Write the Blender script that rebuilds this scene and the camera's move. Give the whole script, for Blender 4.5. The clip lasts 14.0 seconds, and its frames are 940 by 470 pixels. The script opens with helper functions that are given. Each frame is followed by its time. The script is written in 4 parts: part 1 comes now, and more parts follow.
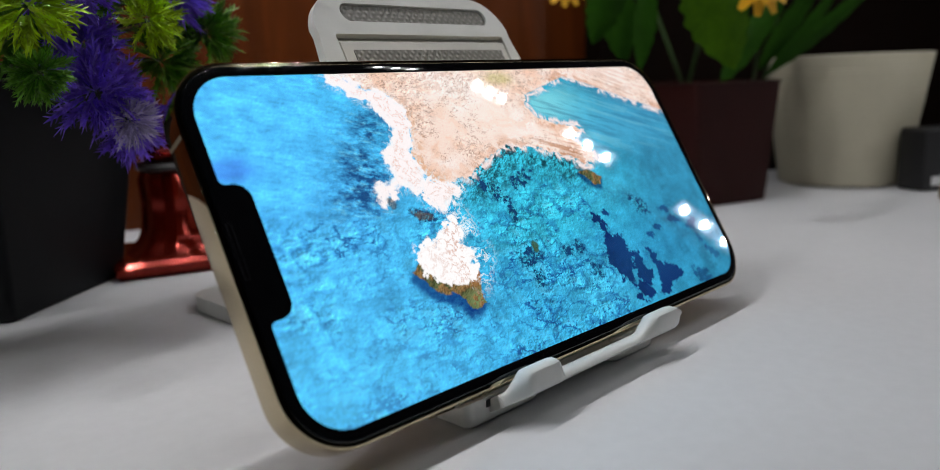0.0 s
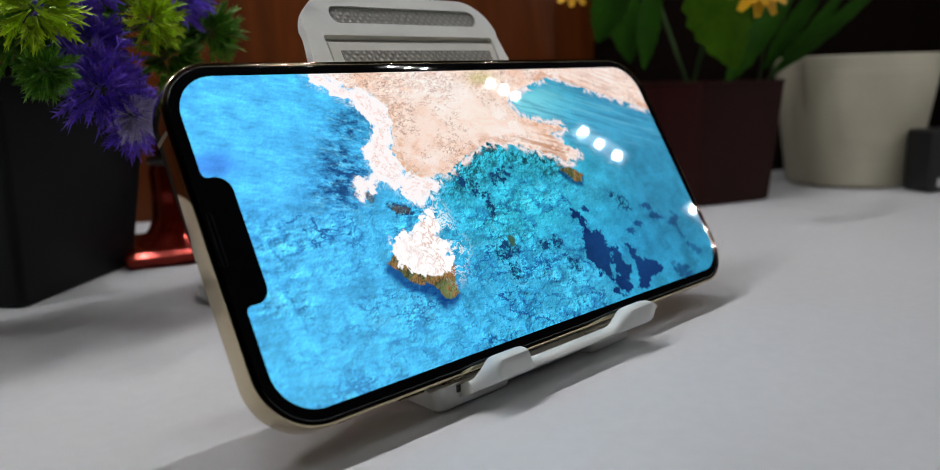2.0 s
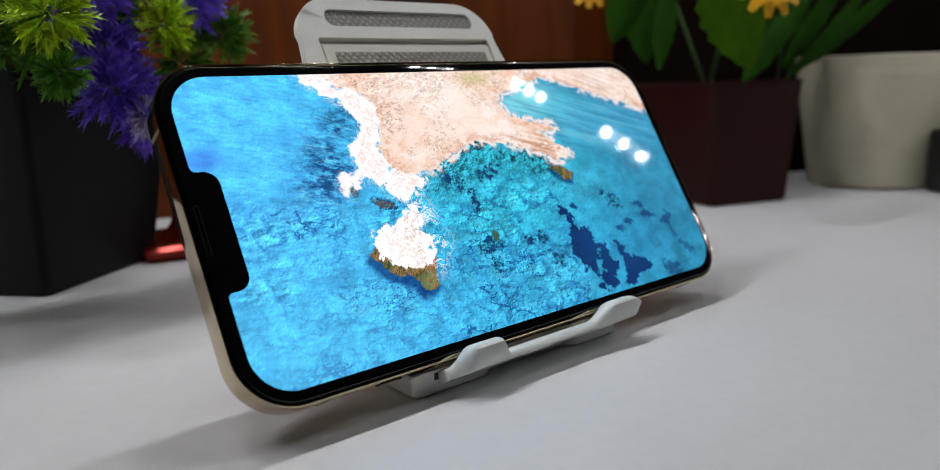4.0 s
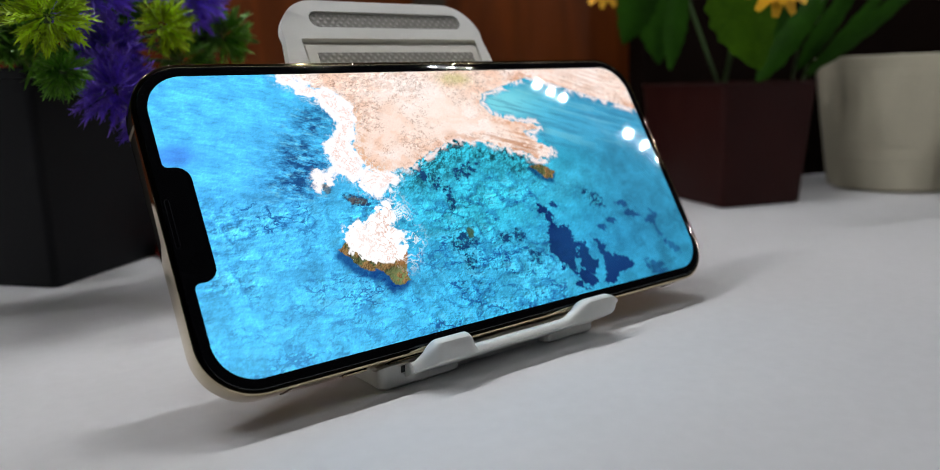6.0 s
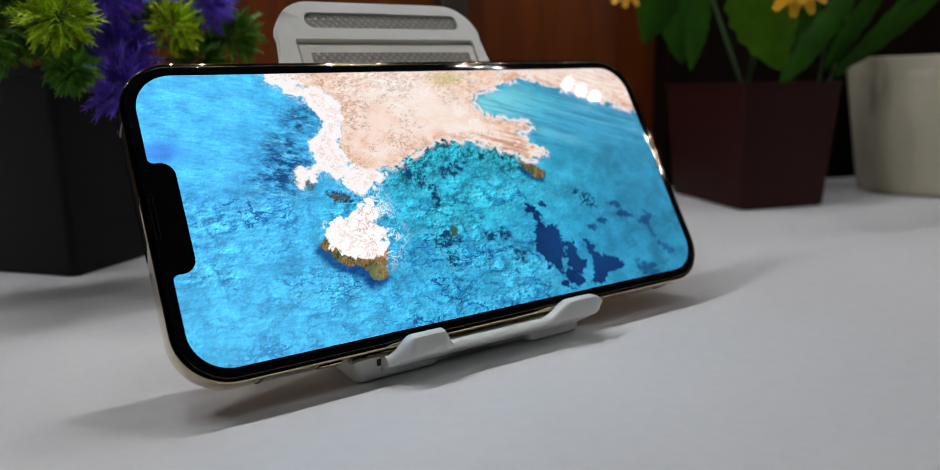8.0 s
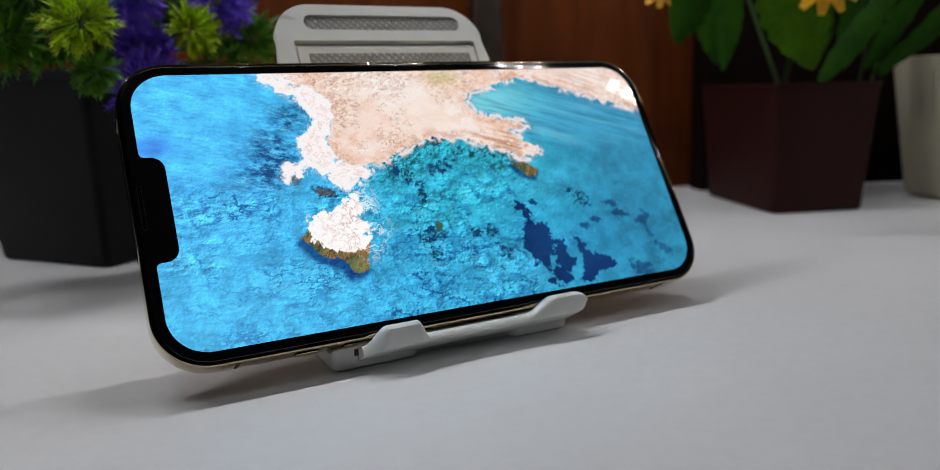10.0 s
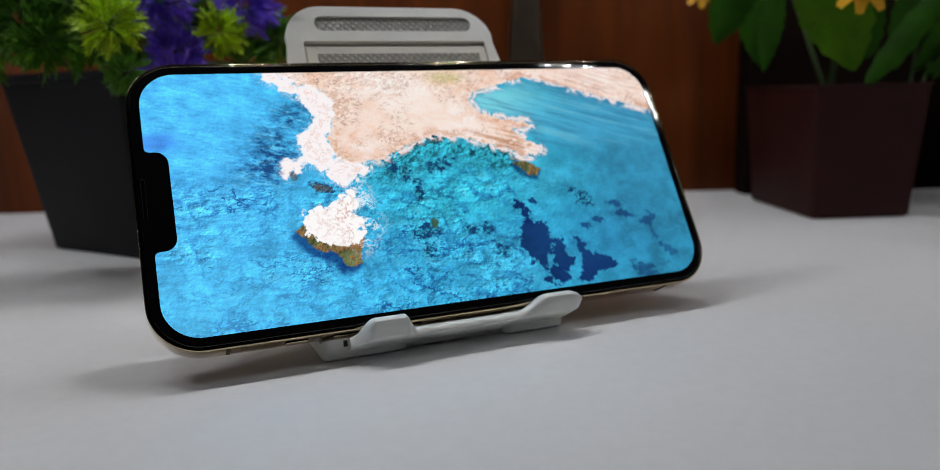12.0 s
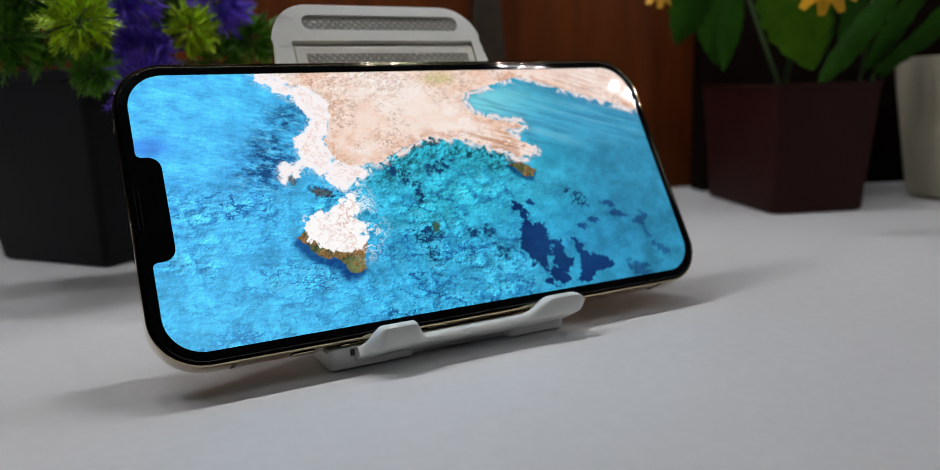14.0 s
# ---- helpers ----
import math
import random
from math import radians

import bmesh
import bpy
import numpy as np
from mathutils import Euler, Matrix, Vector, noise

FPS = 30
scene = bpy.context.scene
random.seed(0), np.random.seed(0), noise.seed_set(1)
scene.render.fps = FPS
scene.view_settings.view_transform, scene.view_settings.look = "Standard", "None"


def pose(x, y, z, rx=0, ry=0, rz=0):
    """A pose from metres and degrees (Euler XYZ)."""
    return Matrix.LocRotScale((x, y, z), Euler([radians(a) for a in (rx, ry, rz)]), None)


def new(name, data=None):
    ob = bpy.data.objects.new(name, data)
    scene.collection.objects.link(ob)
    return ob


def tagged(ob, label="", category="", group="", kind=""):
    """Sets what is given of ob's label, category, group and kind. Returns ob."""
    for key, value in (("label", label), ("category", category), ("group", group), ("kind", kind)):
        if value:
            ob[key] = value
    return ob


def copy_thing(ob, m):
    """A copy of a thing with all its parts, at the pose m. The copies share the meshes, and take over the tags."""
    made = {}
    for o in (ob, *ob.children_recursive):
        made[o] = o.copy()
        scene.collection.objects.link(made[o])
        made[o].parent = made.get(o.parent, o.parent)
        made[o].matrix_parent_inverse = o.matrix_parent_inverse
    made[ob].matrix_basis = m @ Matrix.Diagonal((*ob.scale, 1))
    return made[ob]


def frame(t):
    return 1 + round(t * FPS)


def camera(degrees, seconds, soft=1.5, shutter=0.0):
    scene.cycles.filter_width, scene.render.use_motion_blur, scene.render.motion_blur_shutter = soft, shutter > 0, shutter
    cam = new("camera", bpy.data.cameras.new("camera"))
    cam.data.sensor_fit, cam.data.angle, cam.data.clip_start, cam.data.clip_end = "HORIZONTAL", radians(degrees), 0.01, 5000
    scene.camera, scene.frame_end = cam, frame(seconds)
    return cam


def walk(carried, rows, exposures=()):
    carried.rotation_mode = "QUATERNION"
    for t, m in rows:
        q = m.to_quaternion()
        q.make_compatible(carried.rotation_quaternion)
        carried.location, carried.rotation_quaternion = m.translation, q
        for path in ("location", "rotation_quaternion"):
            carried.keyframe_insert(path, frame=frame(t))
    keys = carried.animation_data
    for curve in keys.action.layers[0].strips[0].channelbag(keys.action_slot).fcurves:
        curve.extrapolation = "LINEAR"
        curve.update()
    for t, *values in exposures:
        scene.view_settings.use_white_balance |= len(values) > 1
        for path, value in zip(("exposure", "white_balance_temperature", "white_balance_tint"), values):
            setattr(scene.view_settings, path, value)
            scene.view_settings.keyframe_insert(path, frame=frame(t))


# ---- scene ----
cam = camera(62.93, 14.0, soft=0.65)
PATH = [
    (0.0, -0.14219, -0.12216, 0.07048, 78.593, 2.070, -45.233),
    (0.5, -0.14242, -0.12519, 0.07109, 78.410, 1.704, -44.771),
    (1.0, -0.14138, -0.12923, 0.07111, 78.385, 1.701, -44.316),
    (1.5, -0.14055, -0.13249, 0.07116, 78.372, 1.679, -43.802),
    (2.0, -0.13967, -0.13559, 0.07093, 78.421, 1.711, -43.278),
    (4.5, -0.13170, -0.15294, 0.07007, 78.641, 1.742, -39.544),
    (5.0, -0.12892, -0.15584, 0.06978, 78.697, 1.648, -38.867),
    (5.5, -0.12623, -0.16012, 0.06978, 78.688, 1.652, -38.009),
    (6.0, -0.12338, -0.16336, 0.06955, 78.737, 1.766, -37.246),
    (6.5, -0.12096, -0.16612, 0.06919, 78.804, 1.708, -36.322),
    (7.0, -0.11796, -0.16967, 0.06887, 78.877, 1.793, -35.269),
    (7.5, -0.11457, -0.17251, 0.06876, 78.885, 1.717, -34.328),
    (8.0, -0.11149, -0.17540, 0.06971, 78.678, 1.469, -33.616),
    (10.5, -0.09000, -0.19327, 0.06737, 79.214, 1.705, -27.395),
    (11.0, -0.08583, -0.19562, 0.06719, 79.238, 1.640, -26.367),
    (11.5, -0.08105, -0.19932, 0.06636, 79.441, 1.592, -24.268),
    (12.0, -0.07721, -0.20218, 0.06622, 79.457, 1.562, -23.085),
    (12.5, -0.07965, -0.20021, 0.06661, 79.371, 1.640, -23.766),
    (13.0, -0.08429, -0.19719, 0.06717, 79.238, 1.597, -25.651),
    (13.5, -0.08882, -0.19386, 0.06729, 79.223, 1.681, -27.169),
    (14.0, -0.09302, -0.19115, 0.06764, 79.143, 1.635, -28.240),
]
walk(cam, [(t, pose(x, y, z, rx, ry, rz)) for t, x, y, z, rx, ry, rz in PATH], exposures=[(0.0, -0.14), (2.2, -0.12), (4.3, -0.04), (6.0, -0.02), (7.2, -0.12), (8.2, -0.14), (10.4, -0.20), (14.0, -0.20)])
cam.data.dof.use_dof = True
cam.data.dof.focus_distance = 0.182
cam.data.dof.aperture_fstop = 12.5

# ---- light: a dim room, and strings of three-diode modules on the frame of the display niche ----
world = bpy.data.worlds.new("world")
world.use_nodes = True
scene.world = world
world.node_tree.nodes["Background"].inputs[0].default_value = (0.85, 0.92, 1.0, 1)
world.node_tree.nodes["Background"].inputs[1].default_value = 0.006
LED_POWER = 1080.0  # small diodes on the front corner
ROW_POWER = 1900.0  # row over the phone
SCREEN_POWER = 1.12

MM = 0.001


# ---- materials ----
def srgb(r, g, b):
    out = []
    for v in (r, g, b):
        v = v / 255.0
        out.append(v / 12.92 if v <= 0.04045 else ((v + 0.055) / 1.055) ** 2.4)
    return (*out, 1.0)


def surface(name, colour, rough=0.5, metal=0.0, vary=0.15, size=200.0, fine=1500.0, bump=0.05, coat=0.0, spec=0.5, stretch=(1, 1, 1), per_piece=0.0):
    """A node material: colour mottled at two scales, uneven gloss and a fine relief."""
    m = bpy.data.materials.new(name)
    m.use_nodes = True
    nt = m.node_tree
    n, link = nt.nodes, nt.links
    bsdf = n["Principled BSDF"]
    co = n.new("ShaderNodeTexCoord")
    mp = n.new("ShaderNodeMapping")
    mp.inputs["Scale"].default_value = stretch
    link.new(co.outputs["Object"], mp.inputs[0])
    big = n.new("ShaderNodeTexNoise")
    big.inputs["Scale"].default_value = size
    big.inputs["Detail"].default_value = 4
    link.new(mp.outputs[0], big.inputs["Vector"])
    small = n.new("ShaderNodeTexNoise")
    small.inputs["Scale"].default_value = fine
    small.inputs["Detail"].default_value = 3
    link.new(mp.outputs[0], small.inputs["Vector"])
    mix = n.new("ShaderNodeMath")
    mix.operation = "MULTIPLY_ADD"
    link.new(small.outputs[0], mix.inputs[0])
    mix.inputs[1].default_value = 0.5
    link.new(big.outputs[0], mix.inputs[2])
    ramp = n.new("ShaderNodeMapRange")
    ramp.inputs["From Min"].default_value, ramp.inputs["From Max"].default_value = 0.45, 1.05
    ramp.inputs["To Min"].default_value, ramp.inputs["To Max"].default_value = 1 - vary, 1 + vary
    link.new(mix.outputs[0], ramp.inputs["Value"])
    hsv = n.new("ShaderNodeHueSaturation")
    hsv.inputs["Color"].default_value = (*colour[:3], 1)
    value = ramp.outputs[0]
    if per_piece:
        info = n.new("ShaderNodeNewGeometry")
        pm = n.new("ShaderNodeMapRange")
        pm.inputs["To Min"].default_value, pm.inputs["To Max"].default_value = 1 - per_piece, 1 + per_piece
        link.new(info.outputs["Random Per Island"], pm.inputs["Value"])
        mul = n.new("ShaderNodeMath")
        mul.operation = "MULTIPLY"
        link.new(value, mul.inputs[0])
        link.new(pm.outputs[0], mul.inputs[1])
        value = mul.outputs[0]
    link.new(value, hsv.inputs["Value"])
    link.new(hsv.outputs[0], bsdf.inputs["Base Color"])
    rr = n.new("ShaderNodeMapRange")
    rr.inputs["To Min"].default_value, rr.inputs["To Max"].default_value = max(0.01, rough * 0.8), min(1.0, rough * 1.2)
    link.new(big.outputs[0], rr.inputs["Value"])
    link.new(rr.outputs[0], bsdf.inputs["Roughness"])
    bsdf.inputs["Metallic"].default_value = metal
    bsdf.inputs["Coat Weight"].default_value = coat
    bsdf.inputs["Coat Roughness"].default_value = 0.05
    bsdf.inputs["Specular IOR Level"].default_value = spec
    if bump:
        bp = n.new("ShaderNodeBump")
        bp.inputs["Strength"].default_value = bump
        bp.inputs["Distance"].default_value = 0.0005
        link.new(mix.outputs[0], bp.inputs["Height"])
        link.new(bp.outputs[0], bsdf.inputs["Normal"])
    return m


def glowing(name, colour, strength):
    m = bpy.data.materials.new(name)
    m.use_nodes = True
    b = m.node_tree.nodes["Principled BSDF"]
    b.inputs["Base Color"].default_value = (0.8, 0.8, 0.8, 1)
    b.inputs["Emission Color"].default_value = colour
    b.inputs["Emission Strength"].default_value = strength
    return m


def screen_material():
    m = bpy.data.materials.new("lit_display")
    m.use_nodes = True
    nt = m.node_tree
    b = nt.nodes["Principled BSDF"]
    b.inputs["Base Color"].default_value = (0.004, 0.004, 0.005, 1)
    b.inputs["Roughness"].default_value = 0.03
    at = nt.nodes.new("ShaderNodeAttribute")
    at.attribute_name = "picture"
    co = nt.nodes.new("ShaderNodeTexCoord")
    no = nt.nodes.new("ShaderNodeTexNoise")
    no.inputs["Scale"].default_value = 2600
    no.inputs["Detail"].default_value = 4
    nt.links.new(co.outputs["Object"], no.inputs["Vector"])
    mr = nt.nodes.new("ShaderNodeMapRange")
    mr.inputs["From Min"].default_value, mr.inputs["From Max"].default_value = 0.3, 0.7
    mr.inputs["To Min"].default_value, mr.inputs["To Max"].default_value = 0.94, 1.06
    nt.links.new(no.outputs[0], mr.inputs["Value"])
    hs = nt.nodes.new("ShaderNodeHueSaturation")
    nt.links.new(at.outputs["Color"], hs.inputs["Color"])
    nt.links.new(mr.outputs[0], hs.inputs["Value"])
    nt.links.new(hs.outputs[0], b.inputs["Emission Color"])
    b.inputs["Emission Strength"].default_value = SCREEN_POWER
    return m


def wood_material():
    m = bpy.data.materials.new("polished_brown_wood")
    m.use_nodes = True
    nt = m.node_tree
    n, link = nt.nodes, nt.links
    b = n["Principled BSDF"]
    co = n.new("ShaderNodeTexCoord")
    mp = n.new("ShaderNodeMapping")
    mp.inputs["Scale"].default_value = (14, 14, 1.2)
    link.new(co.outputs["Object"], mp.inputs[0])
    no = n.new("ShaderNodeTexNoise")
    no.inputs["Scale"].default_value, no.inputs["Detail"].default_value, no.inputs["Distortion"].default_value = 3, 8, 1.2
    link.new(mp.outputs[0], no.inputs["Vector"])
    ra = n.new("ShaderNodeValToRGB")
    ra.color_ramp.elements[0].position, ra.color_ramp.elements[0].color = 0.3, (0.045, 0.0095, 0.0012, 1)
    ra.color_ramp.elements[1].position, ra.color_ramp.elements[1].color = 0.7, (0.115, 0.0255, 0.003, 1)
    link.new(no.outputs[0], ra.inputs[0])
    link.new(ra.outputs[0], b.inputs["Base Color"])
    b.inputs["Roughness"].default_value = 0.4
    b.inputs["Specular IOR Level"].default_value = 0.2
    return m


def pad_material():
    """Grey rubber mesh with a diamond relief."""
    m = bpy.data.materials.new("ribbed_grey_rubber")
    m.use_nodes = True
    nt = m.node_tree
    n, link = nt.nodes, nt.links
    b = n["Principled BSDF"]
    co = n.new("ShaderNodeTexCoord")
    sums = []
    for a in (45, -45):
        mp = n.new("ShaderNodeMapping")
        mp.inputs["Rotation"].default_value = (0, 0, radians(a))
        link.new(co.outputs["Object"], mp.inputs[0])
        w = n.new("ShaderNodeTexWave")
        w.inputs["Scale"].default_value = 190
        w.inputs["Distortion"].default_value = 0.6
        link.new(mp.outputs[0], w.inputs["Vector"])
        sums.append(w)
    mx = n.new("ShaderNodeMath")
    mx.operation = "MULTIPLY"
    link.new(sums[0].outputs["Fac"], mx.inputs[0])
    link.new(sums[1].outputs["Fac"], mx.inputs[1])
    ra = n.new("ShaderNodeValToRGB")
    ra.color_ramp.elements[0].color = (0.22, 0.21, 0.185, 1)
    ra.color_ramp.elements[1].color = (0.34, 0.325, 0.29, 1)
    link.new(mx.outputs[0], ra.inputs[0])
    link.new(ra.outputs[0], b.inputs["Base Color"])
    bp = n.new("ShaderNodeBump")
    bp.inputs["Strength"].default_value, bp.inputs["Distance"].default_value = 0.55, 0.0005
    link.new(mx.outputs[0], bp.inputs["Height"])
    link.new(bp.outputs[0], b.inputs["Normal"])
    b.inputs["Roughness"].default_value = 0.45
    return m


def red_glass_material():
    m = bpy.data.materials.new("red_copper_glass")
    m.use_nodes = True
    b = m.node_tree.nodes["Principled BSDF"]
    b.inputs["Base Color"].default_value = (0.22, 0.012, 0.004, 1)
    b.inputs["Roughness"].default_value = 0.14
    b.inputs["Metallic"].default_value = 0.6
    b.inputs["Transmission Weight"].default_value = 0.4
    b.inputs["IOR"].default_value = 1.5
    return m


WOOD = wood_material()
TABLE = surface("white_table_sheet", (0.68, 0.68, 0.69), 0.55, vary=0.06, size=9, fine=260, bump=0.04)
GOLD = surface("gold_polished_steel", (0.55, 0.455, 0.30), 0.035, 1.0, vary=0.03, size=60, fine=900, bump=0.0)
ANTENNA = surface("antenna_plastic", (0.16, 0.13, 0.085), 0.4, vary=0.05, size=300)
BLACK_GLASS = surface("black_glass", (0.004, 0.004, 0.005), 0.03, vary=0.05, size=50, bump=0.0)
NOTCH_DARK = surface("notch_dark", (0.003, 0.003, 0.004), 0.12, vary=0.1, size=900)
EAR_RIM = surface("ear_rim", (0.05, 0.05, 0.055), 0.2, 0.6, vary=0.1, size=900)
BACK_GLASS = surface("matt_gold_glass", (0.62, 0.50, 0.36), 0.35, vary=0.05, size=80)
WHITE_PLASTIC = surface("white_plastic", (0.76, 0.76, 0.72), 0.38, vary=0.04, size=120, fine=2500, bump=0.06)
CREAM_PLASTIC = surface("cream_plastic", (0.68, 0.66, 0.60), 0.4, vary=0.04, size=120, fine=2500, bump=0.06)
PAD = pad_material()
DARK_GAP = surface("dark_hinge", (0.03, 0.03, 0.03), 0.5, vary=0.1)
BLACK_POT = surface("black_plastic", (0.0055, 0.006, 0.007), 0.5, spec=0.14, vary=0.2, size=40, bump=0.05)
RED_POT = surface("maroon_plastic", (0.026, 0.006, 0.005), 0.5, spec=0.12, vary=0.15, size=40, bump=0.05)
WHITE_POT = surface("off_white_ceramic", (0.52, 0.48, 0.36), 0.5, vary=0.08, size=25, fine=500, bump=0.1)
SOIL = surface("dark_soil", (0.025, 0.018, 0.012), 0.9, vary=0.4, size=150, bump=0.6)
LEAF_YOUNG = surface("leaf_young_green", (0.034, 0.088, 0.002), 0.6, vary=0.4, size=60, fine=500, bump=0.15, spec=0.06)
LEAF_GREEN = surface("leaf_green", (0.012, 0.046, 0.002), 0.6, spec=0.06, vary=0.35, size=60, fine=500, bump=0.15, per_piece=0.25)
SPRIG_LIME = surface("sprig_lime", (0.42, 0.62, 0.012), 0.45, vary=0.35, size=90, per_piece=0.45)
SPRIG_GREEN = surface("sprig_green", (0.09, 0.25, 0.012), 0.45, vary=0.35, size=90, per_piece=0.5)
PETAL_PURPLE = surface("petal_purple", (0.20, 0.10, 0.72), 0.55, vary=0.3, size=90, per_piece=0.35)
PETAL_PALE = surface("petal_pale", (0.50, 0.44, 0.66), 0.55, vary=0.2, size=90, per_piece=0.2)
PETAL_YELLOW = surface("petal_yellow", (0.80, 0.42, 0.01), 0.5, vary=0.2, size=90, per_piece=0.2)
PETAL_CREAM = surface("petal_cream", (0.72, 0.68, 0.50), 0.5, vary=0.2, size=90, per_piece=0.2)
STEM = surface("stem_green", (0.022, 0.050, 0.008), 0.5, vary=0.3, size=90)
BRONZE = surface("dark_bronze", (0.030, 0.020, 0.011), 0.45, 0.4, vary=0.35, size=120, bump=0.4)
RED_GLASS = red_glass_material()
BLACK_BOX = surface("black_satin", (0.010, 0.010, 0.011), 0.4, vary=0.2, size=60)
TAN_WOOD = surface("tan_wood", (0.22, 0.12, 0.05), 0.5, vary=0.25, size=30, stretch=(1, 1, 6))
ROOM_PAINT = surface("room_paint", (0.07, 0.068, 0.066), 0.8, vary=0.08, size=2, fine=40)
LED_GLOW = glowing("led_glow", (0.975, 0.98, 1.0, 1), LED_POWER)
ROW_GLOW = glowing("row_glow", (0.975, 0.98, 1.0, 1), ROW_POWER)
LED_CASE = surface("led_case", (0.7, 0.7, 0.7), 0.4, vary=0.05)
# near-black colour stands for the unlit recess right of the wooden panel
RECESS_SHADE = surface("recess_shade_black", (0.006, 0.003, 0.002), 0.8, vary=0.3, size=12, stretch=(6, 6, 1), spec=0.04)
STRIP_METAL = surface("strip_dark_metal", (0.05, 0.05, 0.05), 0.5, 0.0, vary=0.08)
DISPLAY = screen_material()


# ---- builders ----
def part(name, bm, material, parent=None, label="", smooth=False):
    me = bpy.data.meshes.new(name)
    bmesh.ops.recalc_face_normals(bm, faces=bm.faces)
    bm.to_mesh(me)
    bm.free()
    me.materials.append(material)
    if smooth:
        me.shade_smooth()
        me.set_sharp_from_angle(angle=radians(35))
    ob = new(name, me)
    ob.parent = parent
    if label:
        tagged(ob, label)
    return ob


def thing(name, m, label, category, group=""):
    ob = new(name)
    ob.matrix_basis = m
    ob.empty_display_size = 0.01
    return tagged(ob, label, category, group)


def rounded(w, h, r, steps=10, cx=0.0, cy=0.0):
    """A rounded rectangle's outline, anticlockwise, in millimetres."""
    pts = []
    for qx, qy, a0 in ((1, 1, 0), (-1, 1, 90), (-1, -1, 180), (1, -1, 270)):
        for i in range(steps + 1):
            a = radians(a0 + 90 * i / steps)
            pts.append((cx + qx * (w / 2 - r) + r * math.cos(a), cy + qy * (h / 2 - r) + r * math.sin(a)))
    return pts


def loft(bm, rings, cap0=True, cap1=True):
    """Skin between closed rings of equal length; rings hold points in millimetres."""
    made = [[bm.verts.new((x * MM, y * MM, z * MM)) for x, y, z in ring] for ring in rings]
    k = len(rings[0])
    for a, b in zip(made, made[1:]):
        for i in range(k):
            bm.faces.new((a[i], a[(i + 1) % k], b[(i + 1) % k], b[i]))
    if cap0:
        bm.faces.new(made[0])
    if cap1:
        bm.faces.new(made[-1])
    return made


def slab(bm, outline, z0, z1, holes=(), edge=0.0):
    """A flat plate of the outline, with holes, between two heights; edge: a small chamfer of its rim."""
    if not holes:
        if edge:
            n = len(outline)
            inner = []
            for i, (x, y) in enumerate(outline):
                ax, ay = outline[i - 1]
                bx, by = outline[(i + 1) % n]
                tx, ty = bx - ax, by - ay
                l = math.hypot(tx, ty) or 1.0
                inner.append((x - ty / l * edge, y + tx / l * edge))
            loft(bm, [[(x, y, z0) for x, y in inner], [(x, y, z0 + edge) for x, y in outline], [(x, y, z1 - edge) for x, y in outline], [(x, y, z1) for x, y in inner]])
        else:
            loft(bm, [[(x, y, z0) for x, y in outline], [(x, y, z1) for x, y in outline]])
        return
    edges = []
    for ring in (outline, *holes):
        vs = [bm.verts.new((x * MM, y * MM, z0 * MM)) for x, y in ring]
        edges += [bm.edges.new((vs[i], vs[(i + 1) % len(vs)])) for i in range(len(vs))]
    faces = [g for g in bmesh.ops.triangle_fill(bm, use_beauty=True, edges=edges)["geom"] if isinstance(g, bmesh.types.BMFace)]
    if z1 != z0:
        ext = bmesh.ops.extrude_face_region(bm, geom=faces)["geom"]
        bmesh.ops.translate(bm, vec=(0, 0, (z1 - z0) * MM), verts=[g for g in ext if isinstance(g, bmesh.types.BMVert)])


def box(bm, x0, x1, y0, y1, z0, z1, r=0.0):
    ring = rounded(x1 - x0, y1 - y0, max(r, 0.01), 4 if r else 1, (x0 + x1) / 2, (y0 + y1) / 2)
    slab(bm, ring, z0, z1, edge=min(r, (z1 - z0) * 0.3) if r else 0.0)


def tube(bm, pts, radii, k=10):
    """A round limb along points in millimetres."""
    rings = []
    for i, p in enumerate(pts):
        d = (Vector(pts[min(i + 1, len(pts) - 1)]) - Vector(pts[max(i - 1, 0)])).normalized()
        u = d.orthogonal().normalized()
        w = d.cross(u)
        rings.append([tuple(Vector(p) + radii[i] * (u * math.cos(2 * math.pi * j / k) + w * math.sin(2 * math.pi * j / k))) for j in range(k)])
    loft(bm, rings)


def lathe(bm, profile, k=48, cap0=True, cap1=True):
    loft(bm, [[(r * math.cos(2 * math.pi * j / k), r * math.sin(2 * math.pi * j / k), z) for j in range(k)] for r, z in profile], cap0, cap1)


